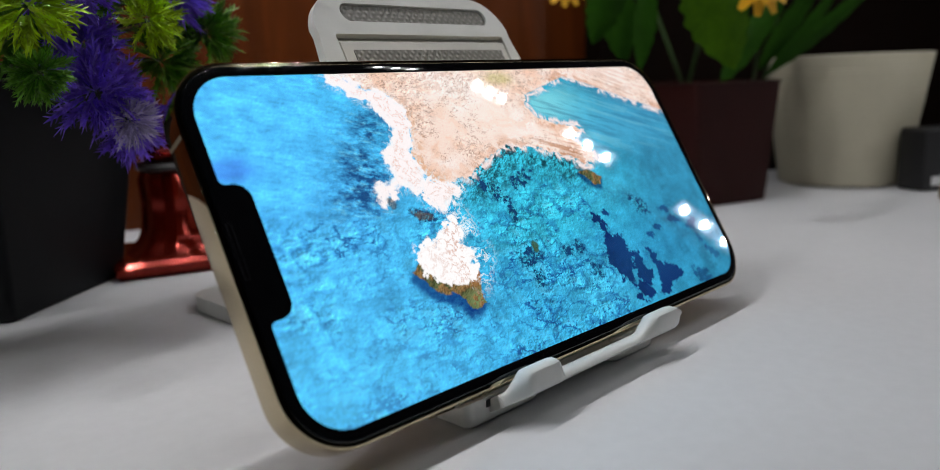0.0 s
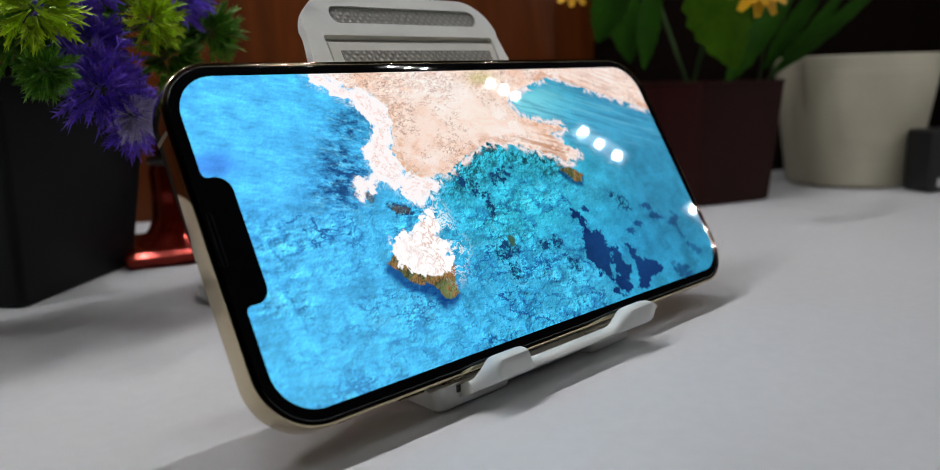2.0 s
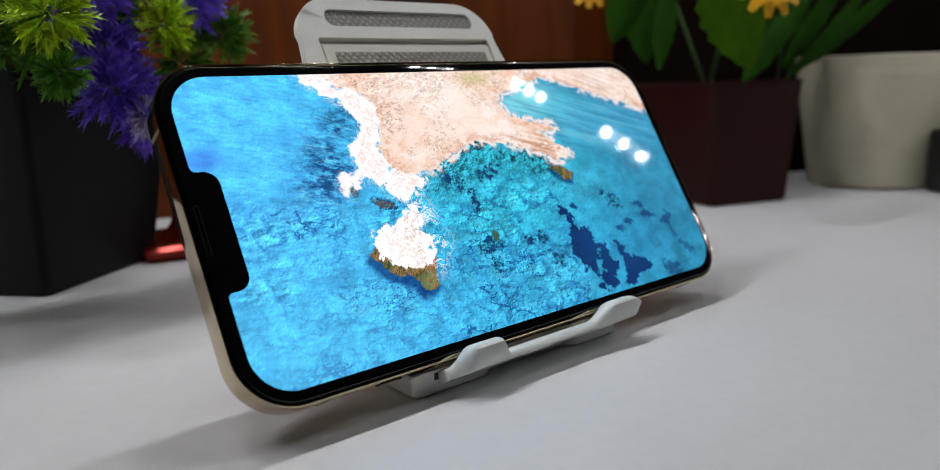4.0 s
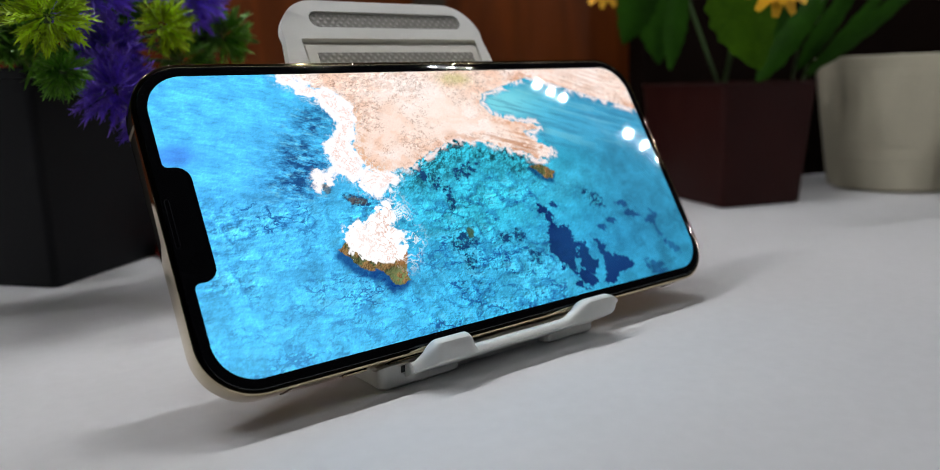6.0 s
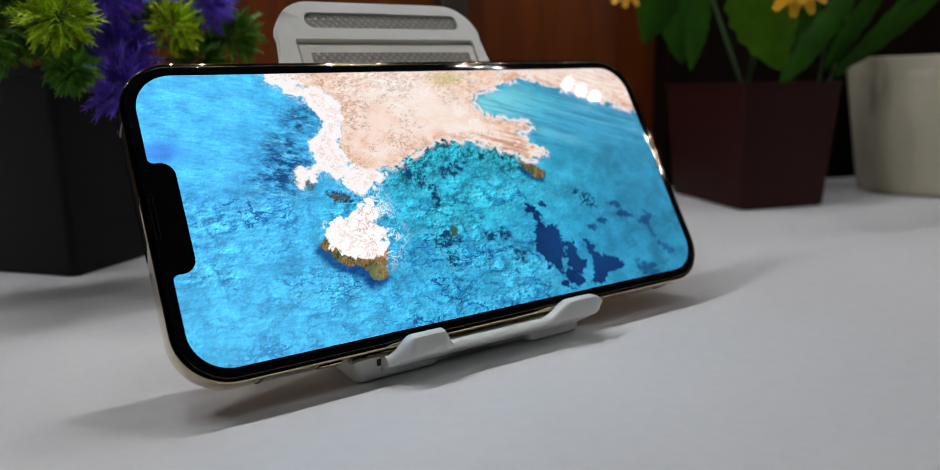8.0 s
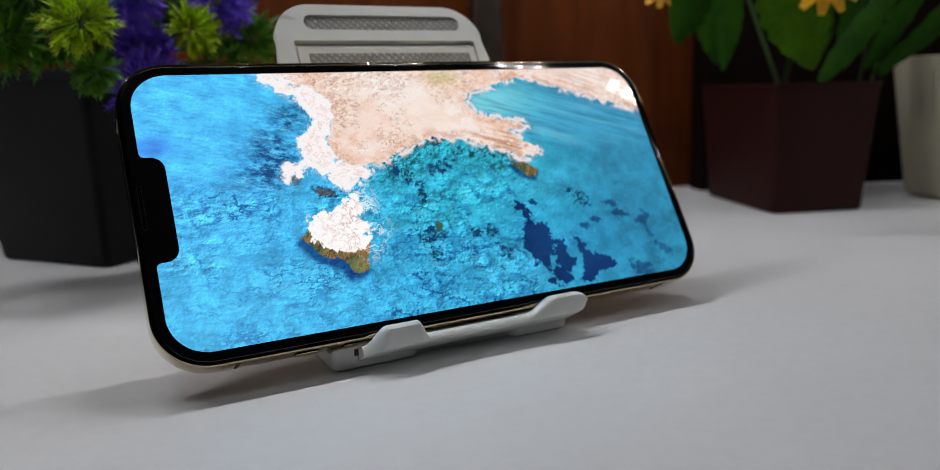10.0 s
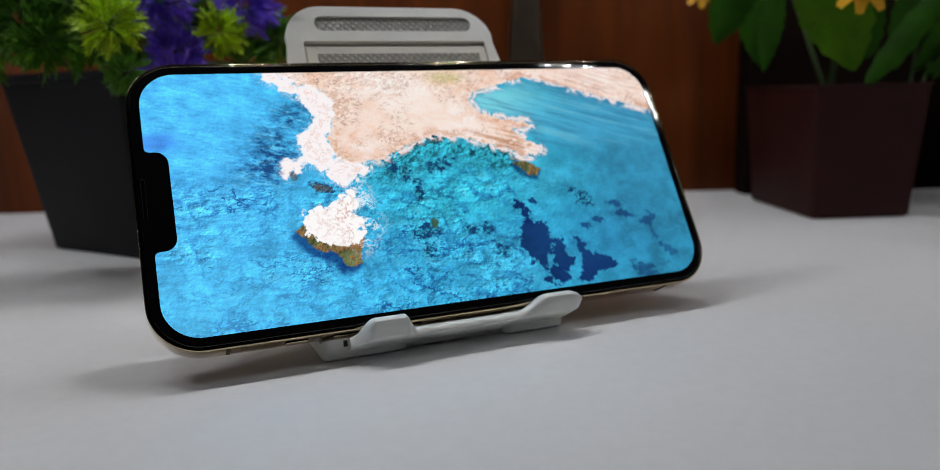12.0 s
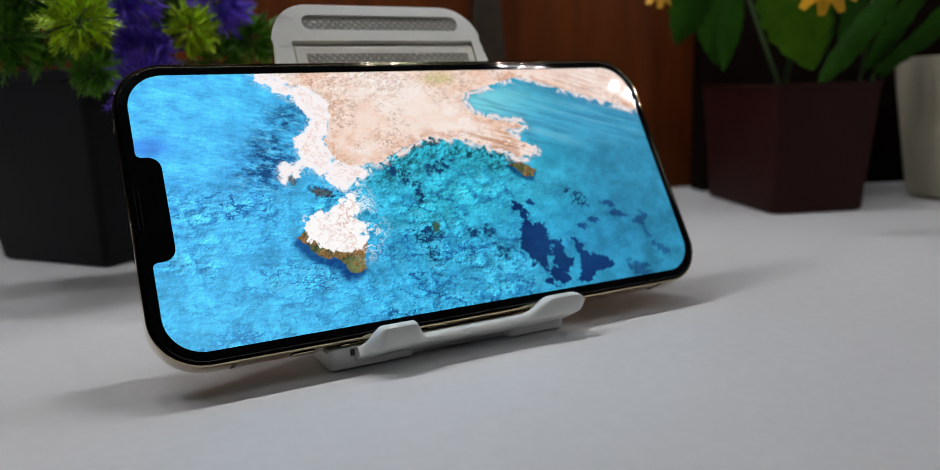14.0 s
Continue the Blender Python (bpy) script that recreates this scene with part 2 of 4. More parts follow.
# ---- the setting: white table, wooden back panel, the room behind ----
def build_setting():
    bm = bmesh.new()
    n = 90
    grid = [[None] * (n + 1) for _ in range(n + 1)]
    for i in range(n + 1):
        for j in range(n + 1):
            x, y = -700 + 1500 * i / n, -450 + 900 * j / n
            h = 0.35 * noise.noise((x * 0.012, y * 0.02, 0.3)) + 0.25 * noise.noise((x * 0.03, y * 0.05, 4.0))
            near = min(1.0, math.hypot(x + 5, y - 60) / 320)
            grid[i][j] = bm.verts.new((x * MM, y * MM, (h - 0.35) * near * MM))
    for i in range(n):
        for j in range(n):
            bm.faces.new((grid[i][j], grid[i + 1][j], grid[i + 1][j + 1], grid[i][j + 1]))
    edge = [e for e in bm.edges if e.is_boundary]
    low = bmesh.ops.extrude_edge_only(bm, edges=edge)["geom"]
    for v in low:
        if isinstance(v, bmesh.types.BMVert):
            v.co.z = -0.03
    t = part("table_top", bm, TABLE, smooth=True)
    tagged(t, "matt white table top with faint ripples", "table", kind="structure")
    # the back panel runs at an angle to the phone
    u, v = Vector((0.937, -0.350, 0)), Vector((0.350, 0.937, 0))
    m = Matrix((( u.x, v.x, 0, 0.255), (u.y, v.y, 0, 0.191), (0, 0, 1, 0), (0, 0, 0, 1)))
    bm = bmesh.new()
    box(bm, -700, 60, 0.5, 18, -2, 700, 1.0)
    w = part("wall_back", bm, WOOD)
    w.matrix_basis = m
    tagged(w, "polished reddish brown wooden back panel", "wall", kind="structure")
    # added near-black board in place of the shade beyond the panel
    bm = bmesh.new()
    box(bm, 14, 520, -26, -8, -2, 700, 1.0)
    w = part("shade_board", bm, RECESS_SHADE)
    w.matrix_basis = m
    tagged(w, "near-black board behind the pots, standing in for the unlit recess", "wall", kind="structure")
    for name, lo, hi in (("wall_front", (-1500, -1600, -800), (1700, -1580, 1700)), ("wall_left", (-1520, -1600, -800), (-1500, 900, 1700)), ("wall_right", (1700, -1600, -800), (1720, 900, 1700)), ("floor", (-1500, -1600, -820), (1700, 900, -800)), ("wall_rear", (-1500, 900, -800), (1700, 920, 1700)), ("ceiling", (-1520, -1600, 1700), (1720, 920, 1720))):
        bm = bmesh.new()
        box(bm, lo[0], hi[0], lo[1], hi[1], lo[2], hi[2])
        o = part(name, bm, ROOM_PAINT)
        tagged(o, "plain grey room surface", name if name in ("floor", "ceiling") else "wall", kind="structure")


# ---- the phone ----
DW, DH, NOTCH_D, NOTCH_W = 154.06, 71.2, 5.4, 26.6


def display_outline():
    """The lit area: a rounded rectangle with the sensor notch cut into its end."""
    pts = rounded(DW, DH, 9.2, 14)
    out = []
    x0 = -DW / 2
    for i, p in enumerate(pts):
        out.append(p)
        if i == 29:  # after the upper notch-side corner, going down the end
            h = NOTCH_W / 2
            r, s = 3.2, 1.2
            for k in range(5):
                a = radians(90 * k / 4)
                out.append((x0 + s - s * math.cos(a), h + s - s * math.sin(a)))
            for k in range(7):
                a = radians(90 - 90 * k / 6)
                out.append((x0 + NOTCH_D - r + r * math.cos(a), h - r + r * math.sin(a)))
            for k in range(7):
                a = radians(-90 * k / 6)
                out.append((x0 + NOTCH_D - r + r * math.cos(a), -h + r + r * math.sin(a)))
            for k in range(5):
                a = radians(90 - 90 * k / 4)
                out.append((x0 + s - s * math.cos(a), -h - s + s * math.sin(a)))
    return out


def fbm(x, y, seed, octaves=4, gain=0.5):
    """Smooth lattice noise of two arrays, 0 to 1."""
    rng = np.random.RandomState(seed)
    table = rng.rand(128, 128)
    total, amp, norm = 0.0, 1.0, 0.0
    for _ in range(octaves):
        xi, yi = np.floor(x).astype(int), np.floor(y).astype(int)
        fx, fy = x - xi, y - yi
        fx, fy = fx * fx * (3 - 2 * fx), fy * fy * (3 - 2 * fy)
        a, b = table[xi % 128, yi % 128], table[(xi + 1) % 128, yi % 128]
        c, d = table[xi % 128, (yi + 1) % 128], table[(xi + 1) % 128, (yi + 1) % 128]
        total = total + amp * ((a * (1 - fx) + b * fx) * (1 - fy) + (c * (1 - fx) + d * fx) * fy)
        norm += amp
        amp *= gain
        x, y = x * 2.03 + 17.3, y * 2.03 + 5.1
    return total / norm


def depth_in(px, py, poly):
    """Signed distance to a polygon's rim: positive inside."""
    inside = np.zeros(px.shape, bool)
    dist = np.full(px.shape, 1e9)
    n = len(poly)
    for i in range(n):
        (ax, ay), (bx, by) = poly[i], poly[(i + 1) % n]
        ex, ey = bx - ax, by - ay
        t = np.clip(((px - ax) * ex + (py - ay) * ey) / (ex * ex + ey * ey + 1e-9), 0, 1)
        dist = np.minimum(dist, np.hypot(px - ax - t * ex, py - ay - t * ey))
        cross = (ay > py) != (by > py)
        if ay != by:
            inside ^= cross & (px < (bx - ax) * (py - ay) / (by - ay) + ax)
    return np.where(inside, dist, -dist)


def ease(v, lo, hi):
    t = np.clip((v - lo) / (hi - lo), 0, 1)
    return t * t * (3 - 2 * t)


LAND = [(-43.5, 35.7), (-38.5, 32.4), (-30.9, 29.8), (-27.6, 25.4), (-27.9, 21.0), (-30.6, 14.8), (-29.2, 9.5), (-27.4, 7.4), (-23.4, 6.6), (-16.1, 7.5), (-8.7, 11.3), (0.1, 14.6), (10.0, 12.6), (22.2, 8.6), (26.8, 5.7), (33.5, 6.9), (32.9, 8.9), (27.5, 12.6), (25.6, 15.0), (32.0, 15.6), (30.8, 17.2), (22.5, 18.8), (16.5, 21.0), (14.0, 24.6), (15.6, 27.7), (18.9, 28.8), (28.0, 31.1), (34.9, 32.9), (43.3, 30.6), (59.1, 25.3), (76.2, 19.8), (84.3, 18.0), (81.9, 39.7), (-44.1, 38.7)]
FOAM_WEST = [(-45.9, 36.4), (-42.1, 35.6), (-38.5, 32.4), (-30.9, 29.8), (-27.4, 25.4), (-27.7, 21.0), (-31.0, 14.8), (-29.2, 9.5), (-32.5, 5.4), (-35.7, 8.4), (-39.2, 7.2), (-42.8, 4.8), (-43.6, 7.7), (-37.4, 9.6), (-38.0, 14.8), (-32.2, 21.3), (-35.0, 27.1), (-40.9, 31.2), (-45.0, 34.2)]
FOAM_TIP = [(-29.3, 9.1), (-23.4, 6.6), (-20.5, 5.2), (-27.5, 1.2), (-31.3, 2.7), (-32.5, 5.4)]
SPLASH = [(-26.9, -0.8), (-25.2, -4.1), (-26.6, -7.3), (-24.0, -11.2), (-26.2, -14.0), (-28.4, -16.0), (-32.9, -16.6), (-37.5, -14.6), (-40.6, -11.0), (-40.6, -7.3), (-34.0, -4.8), (-30.1, -2.8)]
ROCK = [(-42.8, -11.1), (-41.5, -13.4), (-38.0, -16.9), (-33.6, -18.5), (-31.2, -22.5), (-27.3, -21.8), (-26.8, -18.3), (-25.6, -14.4), (-33.1, -12.6), (-39.1, -9.1)]
SMALL_ROCK = [(23.2, 4.2), (27.0, 4.4), (31.6, 1.5), (29.9, -0.6), (25.3, 0.9)]
# dark weed beds, as outlines
WEED = [
    [(20.7, -8.4), (23.6, -9.1), (23.8, -12.6), (23.1, -14.6), (21.8, -11.7), (19.5, -10.3)],
    [(22.1, -14.5), (25.3, -15.3), (29.1, -15.5), (28.6, -19.3), (29.4, -21.5), (26.3, -24.8), (25.1, -28.8), (21.4, -27.3), (20.5, -24.3), (19.0, -21.3), (20.2, -17.7)],
    [(30.4, -20.6), (32.6, -21.2), (32.4, -24.8), (34.6, -28.0), (32.4, -30.6), (29.3, -29.6), (27.9, -25.5)],
    [(27.2, -29.7), (30.6, -30.8), (32.3, -33.4), (29.3, -34.1), (23.7, -32.7)],
    [(36.8, -22.2), (39.1, -23.1), (40.2, -26.9), (46.0, -28.7), (48.4, -30.8), (45.8, -32.3), (41.2, -32.5), (37.3, -34.9), (34.4, -33.3), (37.0, -29.7), (37.8, -26.7)],
]
# small dark beds and lumps of reef: centre, length, width, lean, depth of tone
SPOTS = [(26.4, -8.8, 1.7, 1.1, 20, 0.9), (41.3, -17.7, 2.2, 1.3, 30, 0.8), (45.5, -16.3, 1.9, 1.1, 0, 0.8), (52.7, -11.5, 2.7, 1.1, 20, 0.75), (55.8, -15.6, 3.4, 1.2, 15, 0.8), (63.6, -17.5, 3.6, 2.0, 150, 0.7), (57.0, -33.5, 4.2, 2.4, 20, 0.6), (64.2, -23.2, 3.6, 0.9, 60, 0.5), (67.0, -27.8, 4.4, 1.3, 40, 0.5)]
REEF = [(-10.8, 3.2, 5.0, 2.0, 40), (-8.0, -3.0, 2.6, 1.4, 100), (-34.4, 0.2, 3.2, 1.5, 20), (-9.6, -15.8, 4.0, 2.0, 60), (-8.6, -20.6, 2.4, 1.8, 90), (-7.0, -13.6, 3.2, 1.6, 20), (5.5, -16.0, 2.2, 1.6, 20), (10.1, -15.6, 2.0, 1.4, 0), (12.8, -22.7, 2.2, 1.8, 20), (42.5, -8.8, 3.8, 2.4, 30), (0.0, 5.0, 5.0, 2.0, 160)]


def aerial_picture(px, py):
    """An aerial view of a rocky headland in a turquoise sea, as linear colours."""
    def col(r, g, b):
        return np.array(srgb(r, g, b)[:3])

    def over(base, colour, w):
        return base * (1 - w[..., None]) + colour * w[..., None]

    def relief(h, strength):
        """Light from the upper left on a height field, as a factor round 1."""
        gx, gy = np.gradient(h)
        return 1 + np.clip((-gx + gy) * strength * px.shape[0] / 860, -0.55, 0.55)[..., None]

    def ridge(h):
        return 1 - np.abs(h - 0.5) * 2

    def spot(cx, cy, a, b):
        return np.exp(-(((px - cx) / a) ** 2 + ((py - cy) / b) ** 2))

    wx = px + 2.4 * (fbm(px * 0.22, py * 0.22, 1) - 0.5) * 2
    wy = py + 2.4 * (fbm(px * 0.22 + 40, py * 0.22, 2) - 0.5) * 2
    sx = px + 0.8 * (fbm(px * 0.4, py * 0.4, 21) - 0.5) * 2
    sy = py + 0.8 * (fbm(px * 0.4 + 40, py * 0.4, 22) - 0.5) * 2
    fine = fbm(px * 0.8, py * 0.8, 3, 6, 0.62)
    mid = fbm(px * 0.30, py * 0.30, 4, 5)
    broad = fbm(px * 0.10 + 2, py * 0.14, 5, 4)
    left = ease(-px, -5, 70)
    low = ease(-py, -8, 30)
    sea = np.ones((*px.shape, 3)) * col(32, 170, 202)
    sea = over(sea, col(66, 182, 244), left * 0.95)
    sea = over(sea, col(36, 138, 176), ease(px, 20, 60) * 0.9)
    sea = over(sea, col(44, 172, 222), low * 0.75 * ease(-px, -70, 0))
    sea = over(sea, col(40, 205, 232), spot(0, -5, 22, 9) * 0.7)
    sea = over(sea, col(60, 190, 226), spot(32, -1, 16, 6) * 0.4 + spot(12, -28, 12, 7) * 0.6)
    sea = sea * (0.72 + 0.56 * mid[..., None])
    # swell: long soft streaks in the open water
    swell = fbm(px * 0.40 - py * 0.2 + wx * 0.05, py * 1.9 + px * 0.42, 6, 5, 0.6)
    sea = sea * (1 + (swell - 0.5)[..., None] * 0.6 * (0.30 + 0.70 * left)[..., None])
    # the stony bed: clefts between lumps, strong in some patches and faint in others
    def billow(x, y, seed, octaves=5, gain=0.6):
        total, amp, norm = 0.0, 1.0, 0.0
        for k in range(octaves):
            total = total + amp * np.abs(2 * fbm(x * 2 ** k + 3.7 * k, y * 2 ** k, seed + k, 1) - 1)
            norm += amp
            amp *= gain
        return total / norm

    patch = ease(broad, 0.40, 0.62)
    bed = billow(sx * 0.24 + 0.08 * py, sy * 0.34, 40, 5, 0.5)
    stony = ease(-py, -12, 6) * ease(-px, -56, 0) * (0.42 + 0.58 * patch)
    sea = sea * (1 + (relief(bed, 4.8) - 1) * stony[..., None])
    chop = fbm(px * 1.5 + py * 0.4, py * 1.9, 72, 4, 0.65)
    sea = sea * (1 + (relief(chop, 1.1) - 1) * (0.35 + 0.65 * stony)[..., None])
    cleft = ridge(fbm(sx * 0.15 + 0.09 * py, sy * 0.30 - 0.05 * px, 61, 5, 0.55))
    sea = over(sea, col(8, 84, 156), np.clip(ease(cleft, 0.925, 0.99) * stony * ease(fbm(px * 0.12, py * 0.12, 62, 3), 0.38, 0.55) * 1.3, 0, 0.9))
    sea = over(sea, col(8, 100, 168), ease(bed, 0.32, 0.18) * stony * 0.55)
    sea = over(sea, col(104, 218, 248), ease(bed, 0.46, 0.66) * stony * 0.24)
    dash = fbm(px * 0.85 + py * 0.25, py * 1.5 - px * 0.2, 47, 4, 0.6)
    sea = over(sea, col(8, 84, 150), ease(dash, 0.64, 0.72) * (0.3 + 0.7 * patch) * ease(-py, -6, 6) * ease(-px, -60, -10) * 0.75)
    calm = 1 - 0.9 * ease(px, 12, 22) * ease(py, 15, 22)  # the far shore of the bay is an even line
    d_land = depth_in(px + (sx - px) * calm, py + (sy - py) * calm, LAND)
    # deep water off the western shore
    off = spot(-45, 12, 8, 7) + 0.9 * spot(-39, 23, 6, 4.5) + 0.7 * spot(-50, 6, 8, 4)
    sea = over(sea, col(110, 214, 240), np.clip(off * ease(fbm(px * 0.6 + py * 0.3, py * 1.5 + px * 0.3, 29, 5, 0.65), 0.54, 0.72), 0, 0.6))
    sea = over(sea, col(6, 62, 126), np.clip(off * (0.16 + 2.6 * (fbm(px * 0.5 - py * 0.2, py * 1.1 + px * 0.25, 24, 6, 0.7) - 0.32)), 0, 0.9))
    sea = over(sea, col(52, 105, 215), np.clip(spot(-74, 16, 5, 2.5) * (0.3 + swell), 0, 0.6))
    # mottled green shallows south of the headland
    near = ease(d_land, -13, -1) * ease(py, -14, 4) * ease(px, -30, -12) * ease(-px, -36, -20)
    near = near * (1 - ease(py, 9, 14) * ease(px, 4, 9))
    sea = over(sea, col(22, 160, 166), near * 0.45)
    # the bay: pale teal shallows with drifting streaks
    bay = ease(-d_land, 0.5, 3) * ease(py, 4, 14) * ease(px, 6, 14)
    sea = over(sea, col(112, 204, 214), np.clip(bay * spot(19, 24, 18, 9) * 1.1, 0, 0.95))
    sea = over(sea, col(70, 178, 216), bay * spot(46, 15, 26, 10) * 0.6)
    drift = fbm(px * 0.10 + py * 0.12, py * 0.95 + px * 0.28, 63, 5, 0.6)
    sea = over(sea, col(38, 108, 148), bay * ease(drift, 0.54, 0.70) * 0.4)
    sea = over(sea, col(50, 110, 146), bay * ease(-d_land, 5.0, 0.6) * ease(px, 24, 34) * 0.45)
    sea = over(sea, col(120, 196, 206), bay * ease(drift, 0.44, 0.34) * 0.3)
    lump = fbm(px * 0.62, py * 0.8, 25, 5, 0.6)
    sea = over(sea, col(8, 62, 76), near * ease(fbm(px * 0.55, py * 0.7, 27, 6, 0.66), 0.50, 0.64) * 0.85)
    sea = sea * (1 + (relief(lump, 7.5) - 1) * near[..., None])
    def oval(cx, cy, a, b, lean):
        c, s = math.cos(radians(lean)), math.sin(radians(lean))
        return 1 - np.hypot(((sx - cx) * c - (sy - cy) * s) / a, ((sx - cx) * s + (sy - cy) * c) / b)

    coral = fbm(px * 0.9, py * 1.1, 26, 5, 0.65)
    knobs = relief(billow(px * 0.5, py * 0.6, 71, 4, 0.6), 7.0)
    for lump in REEF:
        f = oval(*lump)
        w = ease(f + (coral - 0.5) * 2.4, -0.3, 0.5) * ease(f, -0.9, 0.1)
        sea = over(sea, col(30, 138, 160), w * 0.7)
        sea = sea * (1 + (knobs - 1) * w[..., None])
        sea = over(sea, col(8, 62, 120), w * ease(coral, 0.46, 0.56) * 0.9)
    for bed_line in WEED:
        f = depth_in(px + (sx - px) * 1.3, py + (sy - py) * 1.3, bed_line)
        sea = over(sea, col(6, 36, 112), ease(f + (fine - 0.5) * 4.2 + 0.35, -0.25, 0.35) * 0.95)
    for *bed_line, k in SPOTS:
        sea = over(sea, col(8, 48, 122), ease(oval(*bed_line) + (fine - 0.5) * 2.2, -0.1, 0.35) * k)
    murk = fbm(px * 0.16, py * 0.2, 37, 6, 0.6)
    sea = sea * (1 - 0.20 * ease(murk, 0.50, 0.66) * ease(-py, -14, 6))[..., None]
    sea = over(sea, col(22, 122, 184), np.clip(spot(40, -22, 26, 12), 0, 1) * 0.25)
    sea = over(sea, col(86, 198, 246), low * ease(-px, 10, 70) * 0.35)
    sea = sea * (1.0 + 0.10 * ease(-px, -10, 50))[..., None]
    light = sea @ np.array((0.2, 0.6, 0.2))
    sea = sea * (np.clip(light / 0.36, 0.2, 2.0) ** 0.25)[..., None]
    sea = sea + light[..., None] * np.array((0.05, 0.0, 0.02))
    haze = ease(px, 34, 74) * ease(py, -34, 20)
    sea = over(sea, col(74, 156, 196), haze * 0.28)
    pic = sea
    # the headland: pale pink rock with cracks and an olive patch
    rough = (fine - 0.5) * 2.0 * calm
    land_w = ease(d_land + rough, -0.15, 0.3)
    ground = fbm(px * 0.34 + 3, py * 0.46, 11, 6, 0.62)
    rock = np.ones((*px.shape, 3)) * col(252, 226, 212)
    rock = over(rock, col(255, 238, 230), ease(fbm(px * 0.10, py * 0.10, 12, 3), 0.38, 0.62))
    rock = over(rock, col(240, 182, 144), ease(fbm(wx * 0.22, wy * 0.34, 13, 5), 0.48, 0.75) * 0.4)
    plain = np.clip(0.15 + 0.85 * ease(fbm(px * 0.09, py * 0.12, 35, 3), 0.40, 0.60) - 0.7 * spot(6, 24, 20, 8), 0.08, 1)
    rock = rock * (1 + (relief(fbm(px * 0.7, py * 0.9, 31, 5, 0.6), 1.5) - 1) * plain[..., None])
    vein = ridge(fbm(sx * 0.20 + 0.08 * py, sy * 0.40, 14, 6))
    rock = over(rock, col(158, 108, 84), ease(vein, 0.965, 0.998) * 0.9 * plain)
    rock = over(rock, col(176, 128, 104), ease(ridge(fbm(px * 0.45 + py * 0.2, py * 0.9, 33, 5, 0.6)), 0.955, 0.995) * 0.6 * plain)
    rock = over(rock, col(212, 166, 140), ease(ground, 0.42, 0.28) * 0.45 * plain)
    rock = over(rock, col(202, 190, 116), np.clip(spot(8, 33, 5, 2.0) * (0.2 + 1.3 * fine), 0, 0.75))
    rock = over(rock, col(214, 146, 98), ease(d_land, 4.0, 0.4) * ease(px, -24, -8) * ease(ground, 0.44, 0.58) * 0.7)
    rock = over(rock, col(176, 112, 66), spot(24, 10, 7, 2.2) * ease(ground, 0.46, 0.6) * 0.8)
    rock = over(rock, col(255, 240, 234), ease(px, 20, 60) * ease(py, 22, 30) * 0.4)
    # long bedding lines on the spit, a pale table of rock, scattered dark pits
    run = fbm((px * 0.95 - py * 0.3) * 0.10, (px * 0.3 + py * 0.95) * 1.3, 64, 5, 0.6)
    spit = np.clip(spot(19, 12, 15, 5) + 0.6 * spot(56, 29, 26, 7), 0, 1)
    rock = over(rock, col(196, 140, 104), ease(run, 0.52, 0.64) * spit * 0.75)
    rock = over(rock, col(255, 240, 230), ease(run, 0.46, 0.36) * spit * 0.6)
    rock = over(rock, col(255, 249, 243), np.clip(spot(0, 23, 14, 8) + spot(-14, 29, 10, 6) * 0.5, 0, 1) * 0.45)
    pit = fbm(px * 1.1, py * 1.5, 65, 3, 0.6)
    rock = over(rock, col(150, 116, 96), ease(pit, 0.72, 0.80) * 0.5 * (0.3 + 0.7 * plain))
    crack = ridge(fbm(sx * 0.34 + py * 0.12, sy * 0.62, 66, 6, 0.62))
    rock = over(rock, col(146, 104, 84), ease(crack, 0.962, 0.995) * ease(fbm(px * 0.12, py * 0.15, 67, 3), 0.40, 0.55) * 0.75)
    rock = over(rock, col(224, 170, 128), ease(d_land, 5.0, 1.0) * spot(-27, 14, 6, 12) * ease(fine, 0.4, 0.6) * 0.8)
    pic = over(pic, rock * 0.95, land_w)
    # surf
    lace = fbm(wx * 0.5, wy * 0.5, 15, 6, 0.62)
    web = ridge(fbm(wx * 0.5 + 5, wy * 0.5, 16, 6, 0.64))
    for poly in (FOAM_WEST, FOAM_TIP):
        f = depth_in(sx, sy, poly)
        pic = over(pic, col(255, 246, 246), ease(f + (lace - 0.5) * 4.6 + 0.7, -0.3, 0.6) * 0.98)
        pic = over(pic, col(232, 244, 252), ease(web, 0.90, 0.98) * ease(f, -2.8, 0.2) * 0.75)
        pic = over(pic, col(236, 190, 172), ease(web, 0.91, 0.98) * ease(f, 0.2, 1.2) * 0.75)
    rim = np.exp(-((d_land + 0.4 + (lace - 0.5) * 3.4) / 0.8) ** 2) * ease(px, -26, -12)
    pic = over(pic, col(253, 232, 228), rim * 0.9 * ease(lace, 0.38, 0.48))
    # islet: brown rock under a burst of spray
    shade = depth_in(sx + 1.2, sy + 1.4, ROCK)
    pic = over(pic, col(4, 44, 118), ease(shade, -1.8, 0.4) * 0.85)
    stone = fbm(px * 0.7, py * 0.7, 17, 5, 0.6)
    pic = over(pic, col(4, 52, 104), ease(depth_in(sx + 0.6, sy + 1.0, SMALL_ROCK), -1.4, 0.4) * 0.85)
    for cx, cy, a, b, lean in ((-41.4, 4.4, 2.0, 1.2, 10), (-34.6, 0.4, 3.0, 1.4, 20)):
        pic = over(pic, np.array((0.10, 0.085, 0.06)) * relief(stone, 5.0), ease(oval(cx, cy, a, b, lean) + rough * 0.6, 0.0, 0.4) * 0.65)
